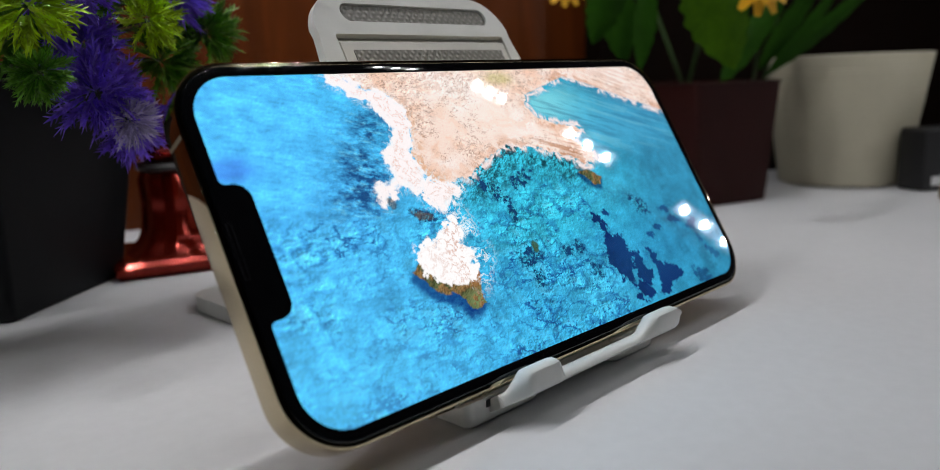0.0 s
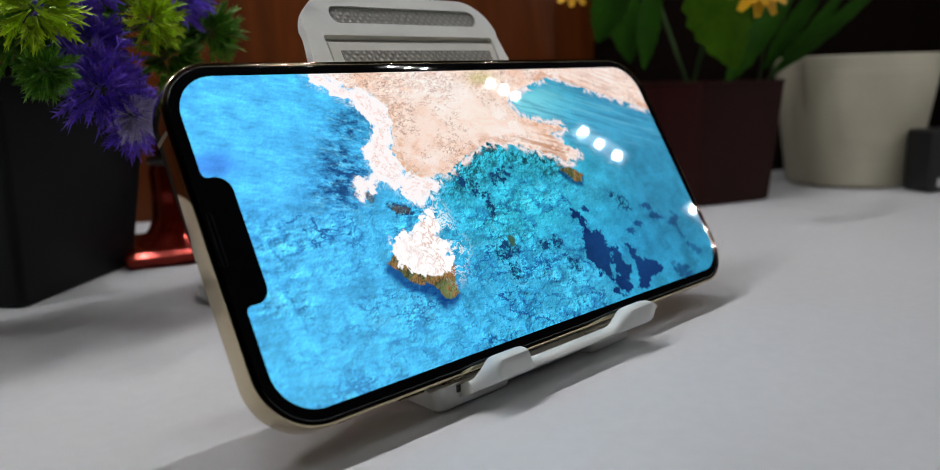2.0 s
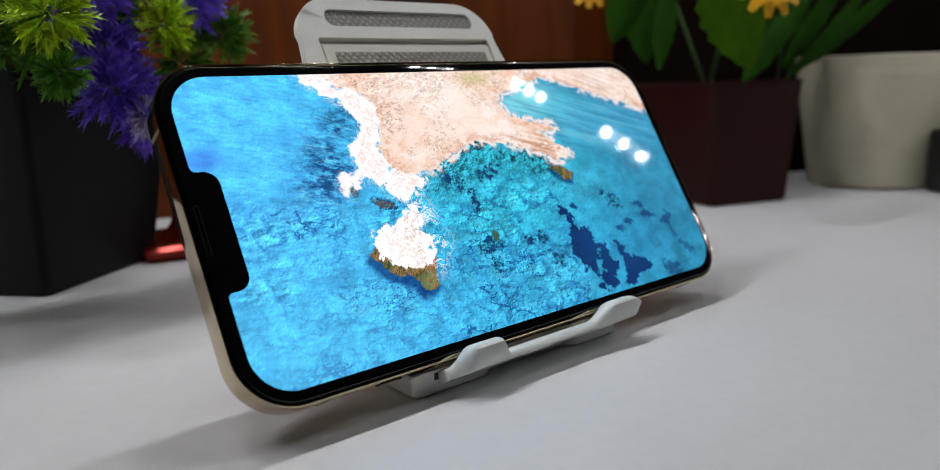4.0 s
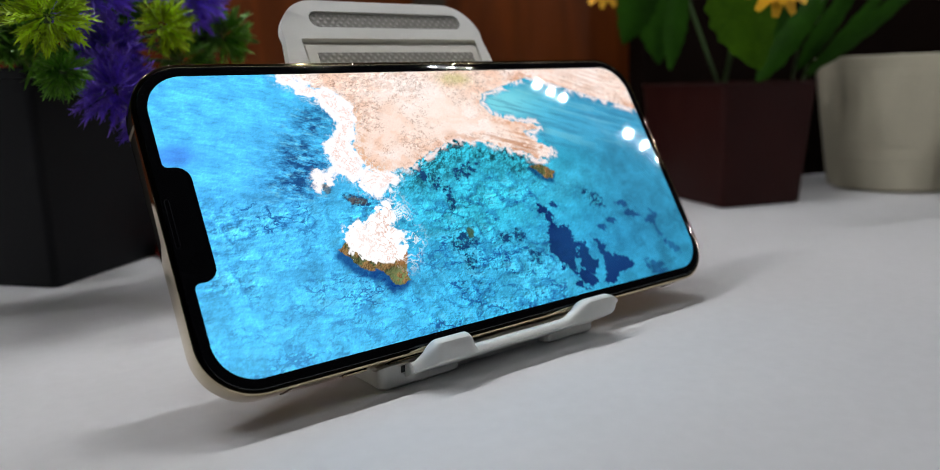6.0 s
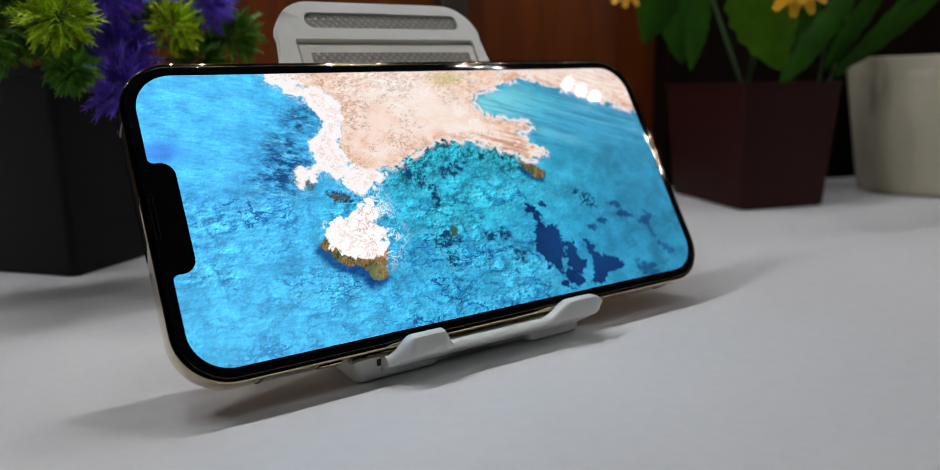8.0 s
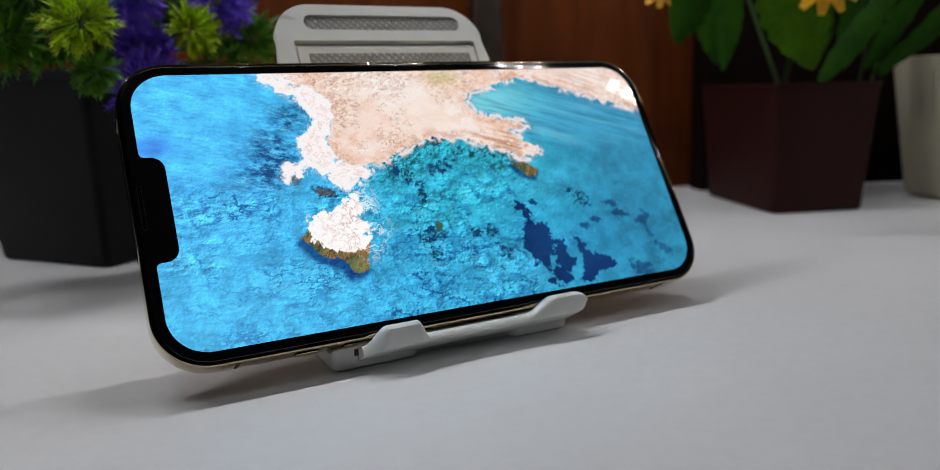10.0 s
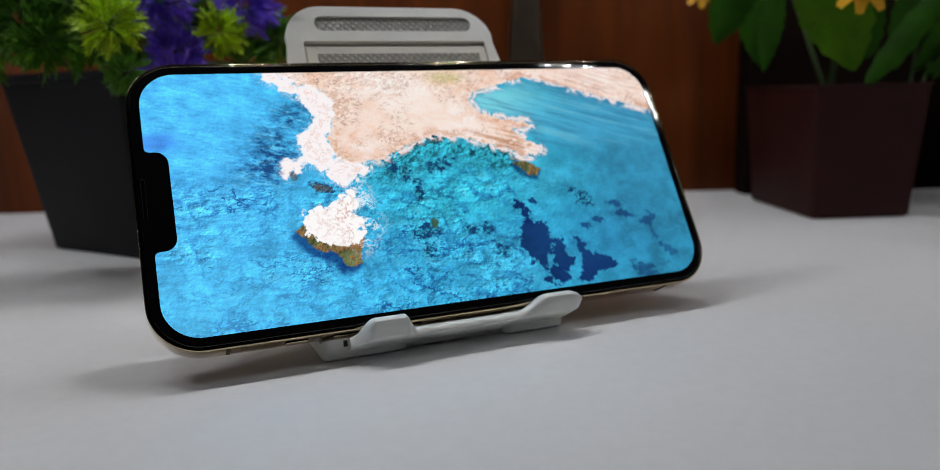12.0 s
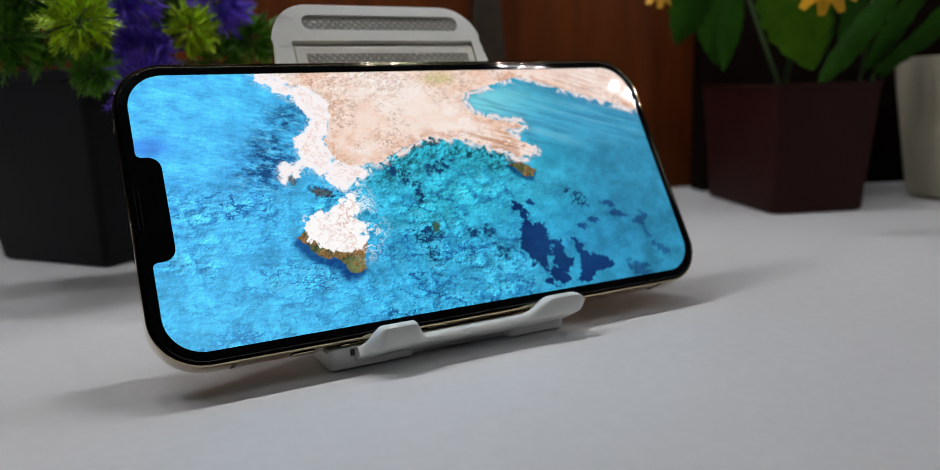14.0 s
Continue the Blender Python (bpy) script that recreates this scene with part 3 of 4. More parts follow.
    for poly in (ROCK, SMALL_ROCK):
        f = depth_in(sx, sy, poly)
        tone = over(np.ones((*px.shape, 3)) * col(132, 104, 66), col(82, 90, 58), ease(stone, 0.42, 0.58)) * relief(stone, 5.0)
        tone = over(tone, col(178, 118, 70), spot(-26.5, -15.5, 3, 3) * 0.8)
        tone = over(tone, col(120, 140, 92), spot(-29.0, -20.6, 3, 2) * ease(stone, 0.4, 0.55))
        pic = over(pic, tone, ease(f + rough * 0.5, -0.15, 0.25))
    f = depth_in(sx, sy, SPLASH)
    pic = over(pic, col(255, 252, 252), ease(f + (lace - 0.5) * 6.0, -0.3, 0.5))
    pic = over(pic, col(240, 248, 252), ease(web, 0.90, 0.97) * ease(f, -7.0, -0.5) * ease(px, -30, -24) * 0.95)
    pic = over(pic, col(206, 152, 130), ease(web, 0.90, 0.97) * ease(f, 0.2, 1.4) * (0.35 + 0.4 * ease(px, -36, -28)))
    dot = np.hypot(sx + 5.4, sy + 12.6)
    pic = over(pic, col(60, 84, 50), ease(dot, 1.5, 0.9) * 0.9)
    return np.clip(pic, 0.0, 1.0)


def build_phone():
    root = thing("smartphone", pose(0, 0, 0.042, 60, 0, 0), "gold-framed smartphone with lit screen, leaning in a white stand", "phone")
    ow, oh, r = 160.8, 78.1, 12.6

    def ring(inset, z):
        return [(x, y, z) for x, y in rounded(ow - 2 * inset, oh - 2 * inset, r - inset, 14)]

    bm = bmesh.new()
    loft(bm, [ring(1.4, -0.60), ring(1.06, -0.50), ring(1.04, -0.22), *[ring(0.90 * (1 - math.cos(radians(a))), -0.67 + 0.50 * math.sin(radians(a))) for a in range(96, -1, -6)], ring(0.0, -6.7), ring(0.12, -7.2), ring(0.45, -7.5), ring(1.0, -7.6)])
    frame_ob = part("frame", bm, GOLD, root, "polished gold steel frame", smooth=True)
    bm = bmesh.new()
    loft(bm, [ring(1.1, -7.55), ring(1.3, -7.65), ring(1.8, -7.7)])
    part("back_cover", bm, BACK_GLASS, root, "matt gold glass back")
    # black border glass with the display's opening
    bm = bmesh.new()
    slab(bm, [(x, y) for x, y, _ in ring(1.60, 0)], 0.0, 0.0, holes=[display_outline()])
    loft(bm, [ring(1.60, 0.0), ring(1.47, -0.013), ring(1.34, -0.05), ring(1.24, -0.10), ring(1.16, -0.18), ring(1.10, -0.29), ring(1.07, -0.45)], False, False)
    bmesh.ops.remove_doubles(bm, verts=bm.verts, dist=1e-6)
    bezel = part("bezel", bm, BLACK_GLASS, root, "glossy black glass border", smooth=True)
    # display, one sheet under the border
    nx, ny = 1240, 574
    xs, ys = np.linspace(-DW / 2 - 0.3, DW / 2 + 0.3, nx), np.linspace(-DH / 2 - 0.3, DH / 2 + 0.3, ny)
    gx, gy = np.meshgrid(xs, ys, indexing="ij")
    co = np.stack([gx * MM, gy * MM, np.full(gx.shape, -0.03 * MM)], -1).reshape(-1, 3).astype(np.float32)
    idx = np.arange(nx * ny).reshape(nx, ny)
    quads = np.stack([idx[:-1, :-1], idx[1:, :-1], idx[1:, 1:], idx[:-1, 1:]], -1).reshape(-1, 4)
    # the sheet's corners are rounded like the phone's
    qx, qy = (gx[:-1, :-1] + 0.1).ravel(), (gy[:-1, :-1] + 0.1).ravel()
    quads = quads[depth_in(qx, qy, rounded(DW + 0.6, DH + 0.6, 9.4, 8)) > -0.05]
    me = bpy.data.meshes.new("display")
    me.from_pydata(co.tolist(), [], quads.tolist())
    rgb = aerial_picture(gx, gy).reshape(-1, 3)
    at = me.attributes.new("picture", "FLOAT_COLOR", "POINT")
    at.data.foreach_set("color", np.concatenate([rgb, np.ones((len(rgb), 1))], 1).astype(np.float32).ravel())
    me.materials.append(DISPLAY)
    disp = new("display", me)
    disp.parent = root
    tagged(disp, "lit screen with an aerial view of a rocky coast and turquoise sea")
    # earpiece slot and front lens in the notch
    bm = bmesh.new()
    slab(bm, rounded(1.1, 11.2, 0.54, 6, -DW / 2 - 1.1, 0.5), 0.012, 0.05, holes=[rounded(0.8, 10.9, 0.39, 6, -DW / 2 - 1.1, 0.5)])
    ear = part("earpiece", bm, EAR_RIM, bezel, "thin grey rim of the earpiece slot")
    bm = bmesh.new()
    slab(bm, rounded(0.78, 10.88, 0.38, 6, -DW / 2 - 1.1, 0.5), 0.008, 0.016)
    part("earpiece_mesh", bm, NOTCH_DARK, ear, "dark mesh in the earpiece slot")
    bm = bmesh.new()
    slab(bm, rounded(3.2, 3.2, 1.59, 8, -DW / 2 + 2.2, -8.0), 0.012, 0.02)
    part("front_camera", bm, NOTCH_DARK, bezel, "small dark front lens")
    # antenna bands: thin inlays across the frame
    for x, y, along in ((-63.0, -39.05, "x"), (63.0, -39.05, "x"), (-63.0, 39.05, "x"), (63.0, 39.05, "x"), (-80.4, 24.0, "y"), (80.4, -24.0, "y")):
        bm = bmesh.new()
        if along == "x":
            box(bm, x - 0.5, x + 0.5, y - 0.04, y + 0.04, -6.8, -0.9)
        else:
            box(bm, x - 0.04, x + 0.04, y - 0.5, y + 0.5, -6.8, -0.9)
        part("antenna_band", bm, ANTENNA, frame_ob)
    # keys on the lower long side
    for x0, x1, nm in ((-49.5, -44.0, "mute_switch"), (-37.5, -27.5, "volume_key"), (-24.0, -14.0, "volume_key")):
        bm = bmesh.new()
        box(bm, x0 - 0.3, x1 + 0.3, -39.09, -39.0, -5.4, -2.2)
        rim = part("key_gap", bm, NOTCH_DARK, frame_ob, "dark gap round a key")
        bm = bmesh.new()
        box(bm, x0, x1, -39.5, -39.02, -5.1, -2.5, 0.2)
        part(nm, bm, GOLD, frame_ob)
    return root


# ---- the folding stand ----
def build_stand():
    root = thing("phone_stand", pose(0, 0, 0.042, 60, 0, 0), "white plastic folding phone stand with grey rubber pads", "phone stand")
    # backrest outline with scalloped grips on its sides
    right, left = [], []
    for i in range(25):
        y = -30 + 82 * i / 24
        bump = 0.55 * math.sin(y * 1.55) if y > 22 else 0.0
        right.append((32.2 + bump, y))
        left.append((-35.3 - bump, y))
    top = [(20.2 + 12 * math.cos(radians(a)), 52.2 + 12.2 * math.sin(radians(a))) for a in range(10, 91, 8)]
    top += [(-23.3 + 12 * math.cos(radians(a)), 52.2 + 12.2 * math.sin(radians(a))) for a in range(90, 171, 8)]
    outline = right + top + left[::-1]
    slot = rounded(51.2, 5.2, 2.5, 8, -0.3, 58.3)
    well = rounded(59.0, 82.0, 0.6, 3, -0.7, 11.0)
    bm = bmesh.new()
    slab(bm, outline, -11.7, -9.0, holes=[slot, well])
    bmesh.ops.bevel(bm, geom=[e for e in bm.edges if e.calc_face_angle(0) > 1.0], offset=0.6 * MM, segments=2, affect="EDGES", clamp_overlap=True)
    back = part("backrest", bm, WHITE_PLASTIC, root, "white backrest with scalloped edges", smooth=True)
    bm = bmesh.new()
    slab(bm, rounded(51.0, 5.0, 2.4, 8, -0.3, 58.3), -11.4, -9.4, edge=0.4)
    part("upper_pad", bm, PAD, back, "grey rubber pad with diamond relief")
    bm = bmesh.new()
    box(bm, -30.0, 28.6, -29.8, 50.4, -11.6, -9.2, 0.5)
    inner = part("inner_plate", bm, CREAM_PLASTIC, root, "cream inner plate of the stand")
    bm = bmesh.new()
    box(bm, -26.6, 26.0, -20.0, 47.6, -9.4, -9.0, 0.3)
    part("lower_pad", bm, PAD, inner, "grey rubber pad with diamond relief")
    # recessed cream strip that leaves a narrow shadow gap above the inner plate
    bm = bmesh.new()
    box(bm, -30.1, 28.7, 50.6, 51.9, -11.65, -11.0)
    part("slot_gap_floor", bm, CREAM_PLASTIC, inner)
    # cradle: a floor under the phone whose front turns up into two soft hooks
    def smooth_step(v, lo, hi):
        t = max(0.0, min(1.0, (v - lo) / (hi - lo)))
        return t * t * (3 - 2 * t)

    def lip(x):
        """How far the front lip stands up at x, 0 to 1."""
        if x < -16.0:
            return smooth_step(x, -34.2, -28.2) ** 1.1 * (1 - smooth_step(x, -20.6, -17.6))
        return smooth_step(x, 10.6, 20.2) ** 1.25

    flat = ((-6.0, -39.4), (-4.2, -39.4), (-3.8, -40.7), (0.6, -40.7), (0.9, -40.7), (1.2, -40.72), (1.5, -40.77), (1.8, -40.85), (2.1, -40.95), (2.5, -41.1), (2.9, -41.3), (3.3, -41.55), (3.6, -41.8), (3.85, -42.15), (4.0, -42.6), (4.0, -43.0), (3.75, -43.3), (3.2, -43.4), (0.0, -43.4), (-6.0, -43.2))
    risen = ((-6.0, -39.4), (-4.2, -39.4), (-3.8, -40.7), (0.6, -40.7), (1.1, -40.5), (1.3, -39.8), (1.35, -38.7), (1.6, -38.0), (2.2, -37.6), (3.4, -37.5), (4.8, -37.75), (5.9, -38.4), (6.45, -39.2), (6.4, -40.0), (5.7, -41.4), (4.95, -42.7), (4.6, -43.2), (4.1, -43.45), (0.0, -43.4), (-6.0, -43.2))

    def section(x):
        """The cross-section at x: the bar's or the hook's profile, or one between; the free end is rounded."""
        h = lip(x)
        end = min(0.99, max(0.0, (x - 26.0) / 4.2))
        k = (1 - end ** 2.6) ** 0.5
        out = []
        for (za, ya), (zb, yb) in zip(flat, risen):
            y, z = ya + (yb - ya) * h, za + (zb - za) * h
            if z > -1:  # the front draws back towards the hinge
                z -= smooth_step(-x, 29.5, 34.5) * 0.75 * (z + 1)
            out.append((x, -40.9 + (y + 40.9) * k, z - (1 - k) * 0.8 if z > 3 else z))
        return out

    def sweep(x0, x1):
        steps = int((x1 - x0) / 0.35) + 1
        bm = bmesh.new()
        loft(bm, [section(x0 + (x1 - x0) * i / steps) for i in range(steps + 1)])
        return bm

    cradle = part("cradle_bar", sweep(-16.4, 9.6), WHITE_PLASTIC, root, "white bar under the phone", smooth=True)
    for x0, x1 in ((-34.2, -16.4), (9.6, 30.2)):
        part("hook", sweep(x0, x1), WHITE_PLASTIC, cradle, "upturned white hook", smooth=True)
    # base on the table
    upright = pose(0, 0, 0.042, 60, 0, 0).inverted()
    bm = bmesh.new()
    slab(bm, rounded(66, 134, 9, 8, -3.0, 52.0), 0.0, 5.0, holes=[rounded(44, 96, 5, 6, -3.0, 56.0)])
    bmesh.ops.bevel(bm, geom=[e for e in bm.edges if e.calc_face_angle(0) > 1.0], offset=0.8 * MM, segments=2, affect="EDGES", clamp_overlap=True)
    ob = part("base_frame", bm, WHITE_PLASTIC, root, "white base frame lying on the table")
    ob.matrix_basis = upright
    for x0, x1, y0 in ((-40.6, -17.6, -17.4), (10.0, 28.4, -18.4)):
        bm = bmesh.new()
        slab(bm, rounded(x1 - x0, 4.0 - y0, 2.4, 6, (x0 + x1) / 2, (y0 + 4.0) / 2), 0.0, 3.8, edge=0.6)
        for v in bm.verts:  # the tops follow the underside of the phone
            if v.co.z > 2 * MM:
                v.co.z += max(0.0, -13.0 * MM - v.co.y) * 0.58
        f = part("foot", bm, WHITE_PLASTIC, root, "white foot under the hook", smooth=True)
        f.matrix_basis = ob.matrix_basis
    bm = bmesh.new()
    box(bm, -35.2, -32.8, -17.7, -15.5, 3.6, 5.2)
    box(bm, -36.0, -35.3, -16.9, -14.5, 1.6, 5.4)
    g = part("hinge_gap", bm, DARK_GAP, root, "dark hinge gap")
    g.matrix_basis = ob.matrix_basis
    # strut from the base up to the backrest
    bm = bmesh.new()
    loft(bm, [[(-20, 100, 4.5), (14, 100, 4.5), (14, 106, 4.5), (-20, 106, 4.5)], [(-16, 44, 62), (10, 44, 62), (10, 49, 62), (-16, 49, 62)]])
    s = part("strut", bm, WHITE_PLASTIC, root, "white prop behind the backrest")
    s.matrix_basis = ob.matrix_basis
    return root


# ---- pots ----
def square_pot(name, centre, turn, half0, half1, height, material, label, rim=4.0, wall=2.5, radius=3.0):
    root = thing(name, pose(centre[0] * MM, centre[1] * MM, 0, 0, 0, turn), label, "plant pot")

    def ring(hx, hy, z, r):
        return [(x, y, z) for x, y in rounded(2 * hx, 2 * hy, r, 5)]

    a, b = half0
    c, d = half1
    bm = bmesh.new()
    k = (height - rim) / height
    e, f = a + (c - a) * k, b + (d - b) * k
    loft(bm, [ring(a - 1, b - 1, 0, radius), ring(a, b, 1.0, radius), ring(e, f, height - rim, radius), ring(c + 0.8, d + 0.8, height - rim + 0.4, radius + 0.5), ring(c + 1.0, d + 1.0, height - 0.5, radius + 0.5), ring(c + 0.6, d + 0.6, height, radius + 0.5),
              ring(c - wall, d - wall, height, radius), ring(c - wall - 1, d - wall - 1, height - 9, radius)], True, True)
    part("pot_wall", bm, material, root, smooth=True)
    bm = bmesh.new()
    loft(bm, [ring(c - wall - 0.2, d - wall - 0.2, height - 8.5, radius), ring(c - wall - 1.4, d - wall - 1.4, height - 7.0, radius)])
    part("soil", bm, SOIL, root, "dark filling of the pot")
    return root


def white_pot():
    root = thing("round_pot", pose(0.364, 0.054, 0), "off-white ceramic pot with fine horizontal ribs", "plant pot")
    prof = [(34, 0), (35.6, 0.8)]
    for i in range(73):
        z = 1.5 + 74 * i / 72
        prof.append((36 + 11.2 * (z / 77) ** 0.95 + (0.12 if i % 2 else -0.10) + 0.16 * noise.noise((0.0, 0.0, i * 0.9)), z))
    prof += [(47.3, 76.4), (46.8, 77.3), (45.0, 77.3), (43.8, 76), (42.0, 60)]
    bm = bmesh.new()
    lathe(bm, prof, 64)
    part("pot_wall", bm, WHITE_POT, root, smooth=True)
    bm = bmesh.new()
    lathe(bm, [(43, 64), (42.5, 66), (20, 68)], 40)
    part("soil", bm, SOIL, root, "dark filling of the pot")


# ---- plants ----
def sprig(bm, base, way, length, width, rng, prongs=3):
    """One narrow leaflet with long tines along both sides, like an antler, in millimetres."""
    d = Vector(way).normalized()
    side = d.cross(Vector((rng.uniform(-1, 1), rng.uniform(-1, 1), rng.uniform(-1, 1)))).normalized()
    up = side.cross(d)
    p = Vector(base)
    curl = rng.uniform(-0.3, 0.3)

    def mid(t):
        return p + d * length * t + up * curl * length * t * t

    rows = []
    for t, k in ((0.0, 0.35), (0.35, 0.5), (0.7, 0.42), (1.0, 0.06)):
        w = width * k
        rows.append((bm.verts.new((mid(t) + side * w) * MM), bm.verts.new((mid(t) + up * w * 0.4) * MM), bm.verts.new((mid(t) - side * w) * MM)))
    for a, b in zip(rows, rows[1:]):
        bm.faces.new((a[0], a[1], b[1], b[0]))
        bm.faces.new((a[1], a[2], b[2], b[1]))
    for i in range(prongs):
        t = 0.22 + 0.56 * (i + rng.uniform(0, 0.6)) / prongs
        for s in (1, -1):
            q = mid(t)
            tine = length * rng.uniform(0.24, 0.36) * (1.1 - 0.4 * t)
            way2 = (d + side * s * rng.uniform(0.6, 0.9) + up * rng.uniform(-0.35, 0.35)).normalized()
            w = d * width * 0.34
            m = q + way2 * tine * 0.6
            v = [bm.verts.new(x * MM) for x in (q - w, q + w, m + w * 0.8, q + way2 * tine, m - w * 0.8)]
            bm.faces.new(v)


def puff_mesh(name, material, radius, count, width, seed, flat=0.25, prongs=3):
    rng = random.Random(seed)
    bm = bmesh.new()
    for i in range(count):
        z = 1 - (1 + flat) * (i + 0.5) / count
        a = i * 2.39996 + rng.uniform(-0.3, 0.3)
        r = math.sqrt(max(0.0, 1 - z * z))
        way = Vector((r * math.cos(a), r * math.sin(a), z)) + Vector((rng.uniform(-0.15, 0.15), rng.uniform(-0.15, 0.15), rng.uniform(-0.15, 0.15)))
        start = way.normalized() * radius * rng.uniform(0.12, 0.42)
        sprig(bm, start, way, radius * rng.uniform(0.5, 0.75), width, rng, prongs)
    me = bpy.data.meshes.new(name)
    bm.to_mesh(me)
    bm.free()
    me.materials.append(material)
    return me


def flowering_plant():
    root = thing("artificial_plant", pose(-0.075, 0.191, 0.072), "artificial plant with spiky lime tufts and violet flowers", "plant")
    lime = [puff_mesh("green_tuft", SPRIG_LIME, 19, 120, 1.9, s, prongs=4) for s in (1, 2)]
    green = [puff_mesh("green_tuft", SPRIG_GREEN, 19, 130, 1.8, s, prongs=4) for s in (3, 4)]
    violet = [puff_mesh("violet_flower", PETAL_PURPLE, 21, 170, 1.7, s, prongs=4) for s in (5, 6)]
    pale = [puff_mesh("violet_flower", PETAL_PALE, 15, 120, 1.2, 7, prongs=3)]
    for kind, x, y, z, size, tx, tz in TUFTS:
        pool = {"l": lime, "g": green, "v": violet, "p": pale}[kind]
        me = pool[int(abs(x * 7 + z)) % len(pool)]
        o = new(me.name, me)
        o.parent = root
        o.matrix_basis = pose((x + 75) * MM, (y - 191) * MM, (z - 72) * MM, tx, 0, tz) @ Matrix.Scale(size, 4)
        bm = bmesh.new()
        a = Vector((random.uniform(-12, 12), random.uniform(-12, 12), -4))
        b = Vector((x + 75, y - 191, z - 72))
        mid = (a + b) / 2 + Vector((0, 0, 8))
        tube(bm, [a, mid, b], [1.0, 0.9, 0.7], 6)
        part("stem", bm, STEM, root)


TUFTS = [
    ("l", -83, 80, 91, 0.70, 70, -15), ("l", -48, 97, 90, 0.60, 75, 30), ("g", -24, 110, 88, 0.66, 75, 40), ("v", -64, 98, 71, 0.72, 85, 10), ("v", -37, 106, 100, 0.72, 60, 20), ("v", -68, 100, 101, 0.75, 60, 0),
    ("g", -104, 100, 87, 0.80, 75, -30), ("g", -80, 88, 76, 0.48, 110, -10), ("g", -112, 110, 96, 0.95, 60, -30), ("g", -96, 104, 101, 0.85, 50, -20), ("g", -60, 118, 96, 0.90, 60, 0), ("v", -63, 106, 84, 0.60, 80, 10),
    ("p", -57, 94, 63, 0.62, 100, 20), ("g", -36, 118, 80, 0.75, 80, 30), ("g", -74, 122, 88, 1.0, 70, 0), ("p", -62, 92, 104, 0.50, 60, 0), ("v", -54, 104, 62, 0.62, 100, 30), ("g", -92, 128, 92, 1.1, 60, -20), ("l", -96, 92, 110, 0.70, 40, -20), ("g", -50, 128, 108, 0.9, 40, 0), ("g", -128, 125, 88, 1.0, 70, -30), ("g", -30, 122, 92, 0.7, 70, 30),
]


def leaf(bm, base, tip, width, droop, rng, twist=0.0):
    """A broad toothed leaf with a folded midrib, in millimetres, its face to the room."""
    d = Vector(tip) - Vector(base)
    length = d.length
    d.normalize()
    side = d.cross(Vector((0.62, 0.78, 0.1))).normalized()
    side = (Matrix.Rotation(twist, 3, d) @ side).normalized()
    up = side.cross(d).normalized()
    n = 14
    rows = []
    for i in range(n + 1):
        t = i / n
        c = Vector(base) + d * length * t - Vector((0, 0, 1)) * droop * t * t
        w = width * 0.5 * (math.sin(math.pi * min(1.0, t ** 0.8)) ** 0.75 if 0 < t < 1 else 0.04)
        tooth = 1 + (0.10 if i % 2 else -0.04)
        row = []
        for k in (-1.0, -0.5, 0.0, 0.5, 1.0):
            row.append(bm.verts.new((c + side * w * k * tooth + up * (abs(k) * w * 0.28 + rng.uniform(-0.3, 0.3) * abs(k))) * MM))
        rows.append(row)
    for a, b in zip(rows, rows[1:]):
        for k in range(4):
            bm.faces.new((a[k], a[k + 1], b[k + 1], b[k]))


def daisy(name, centre, tilt, turn, root, size, petal_material, petals=11):
    bm = bmesh.new()
    for i in range(petals):
        a = 2 * math.pi * i / petals
        for lay, ln, rise in ((0, 15, -2.0), (1, 11, 2.0)):
            aa = a + lay * 0.2
            w = 3.1
            pts = []
            for t in (0.15, 0.6, 1.0):
                q = Vector((math.cos(aa), math.sin(aa), 0)) * ln * t + Vector((0, 0, rise * t - 3 * t * t))
                s = Vector((-math.sin(aa), math.cos(aa), 0)) * w * (0.5 if t < 0.3 else 1.0 if t < 0.9 else 0.45)
                pts.append((bm.verts.new((q - s) * MM), bm.verts.new((q + s) * MM)))
            for p, q in zip(pts, pts[1:]):
                bm.faces.new((p[0], p[1], q[1], q[0]))
    o = part(name, bm, petal_material, root, "yellow daisy head" if petal_material is PETAL_YELLOW else "cream daisy head", smooth=True)
    o.matrix_basis = pose(centre[0] * MM, centre[1] * MM, centre[2] * MM, tilt, 0, turn) @ Matrix.Scale(size, 4)
    bm = bmesh.new()
    lathe(bm, [(4.2, -1.0), (4.6, 1.0), (3.6, 2.6), (1.5, 3.4)], 14)
    part("flower_disc", bm, PETAL_CREAM, o, "cream flower centre", smooth=True)


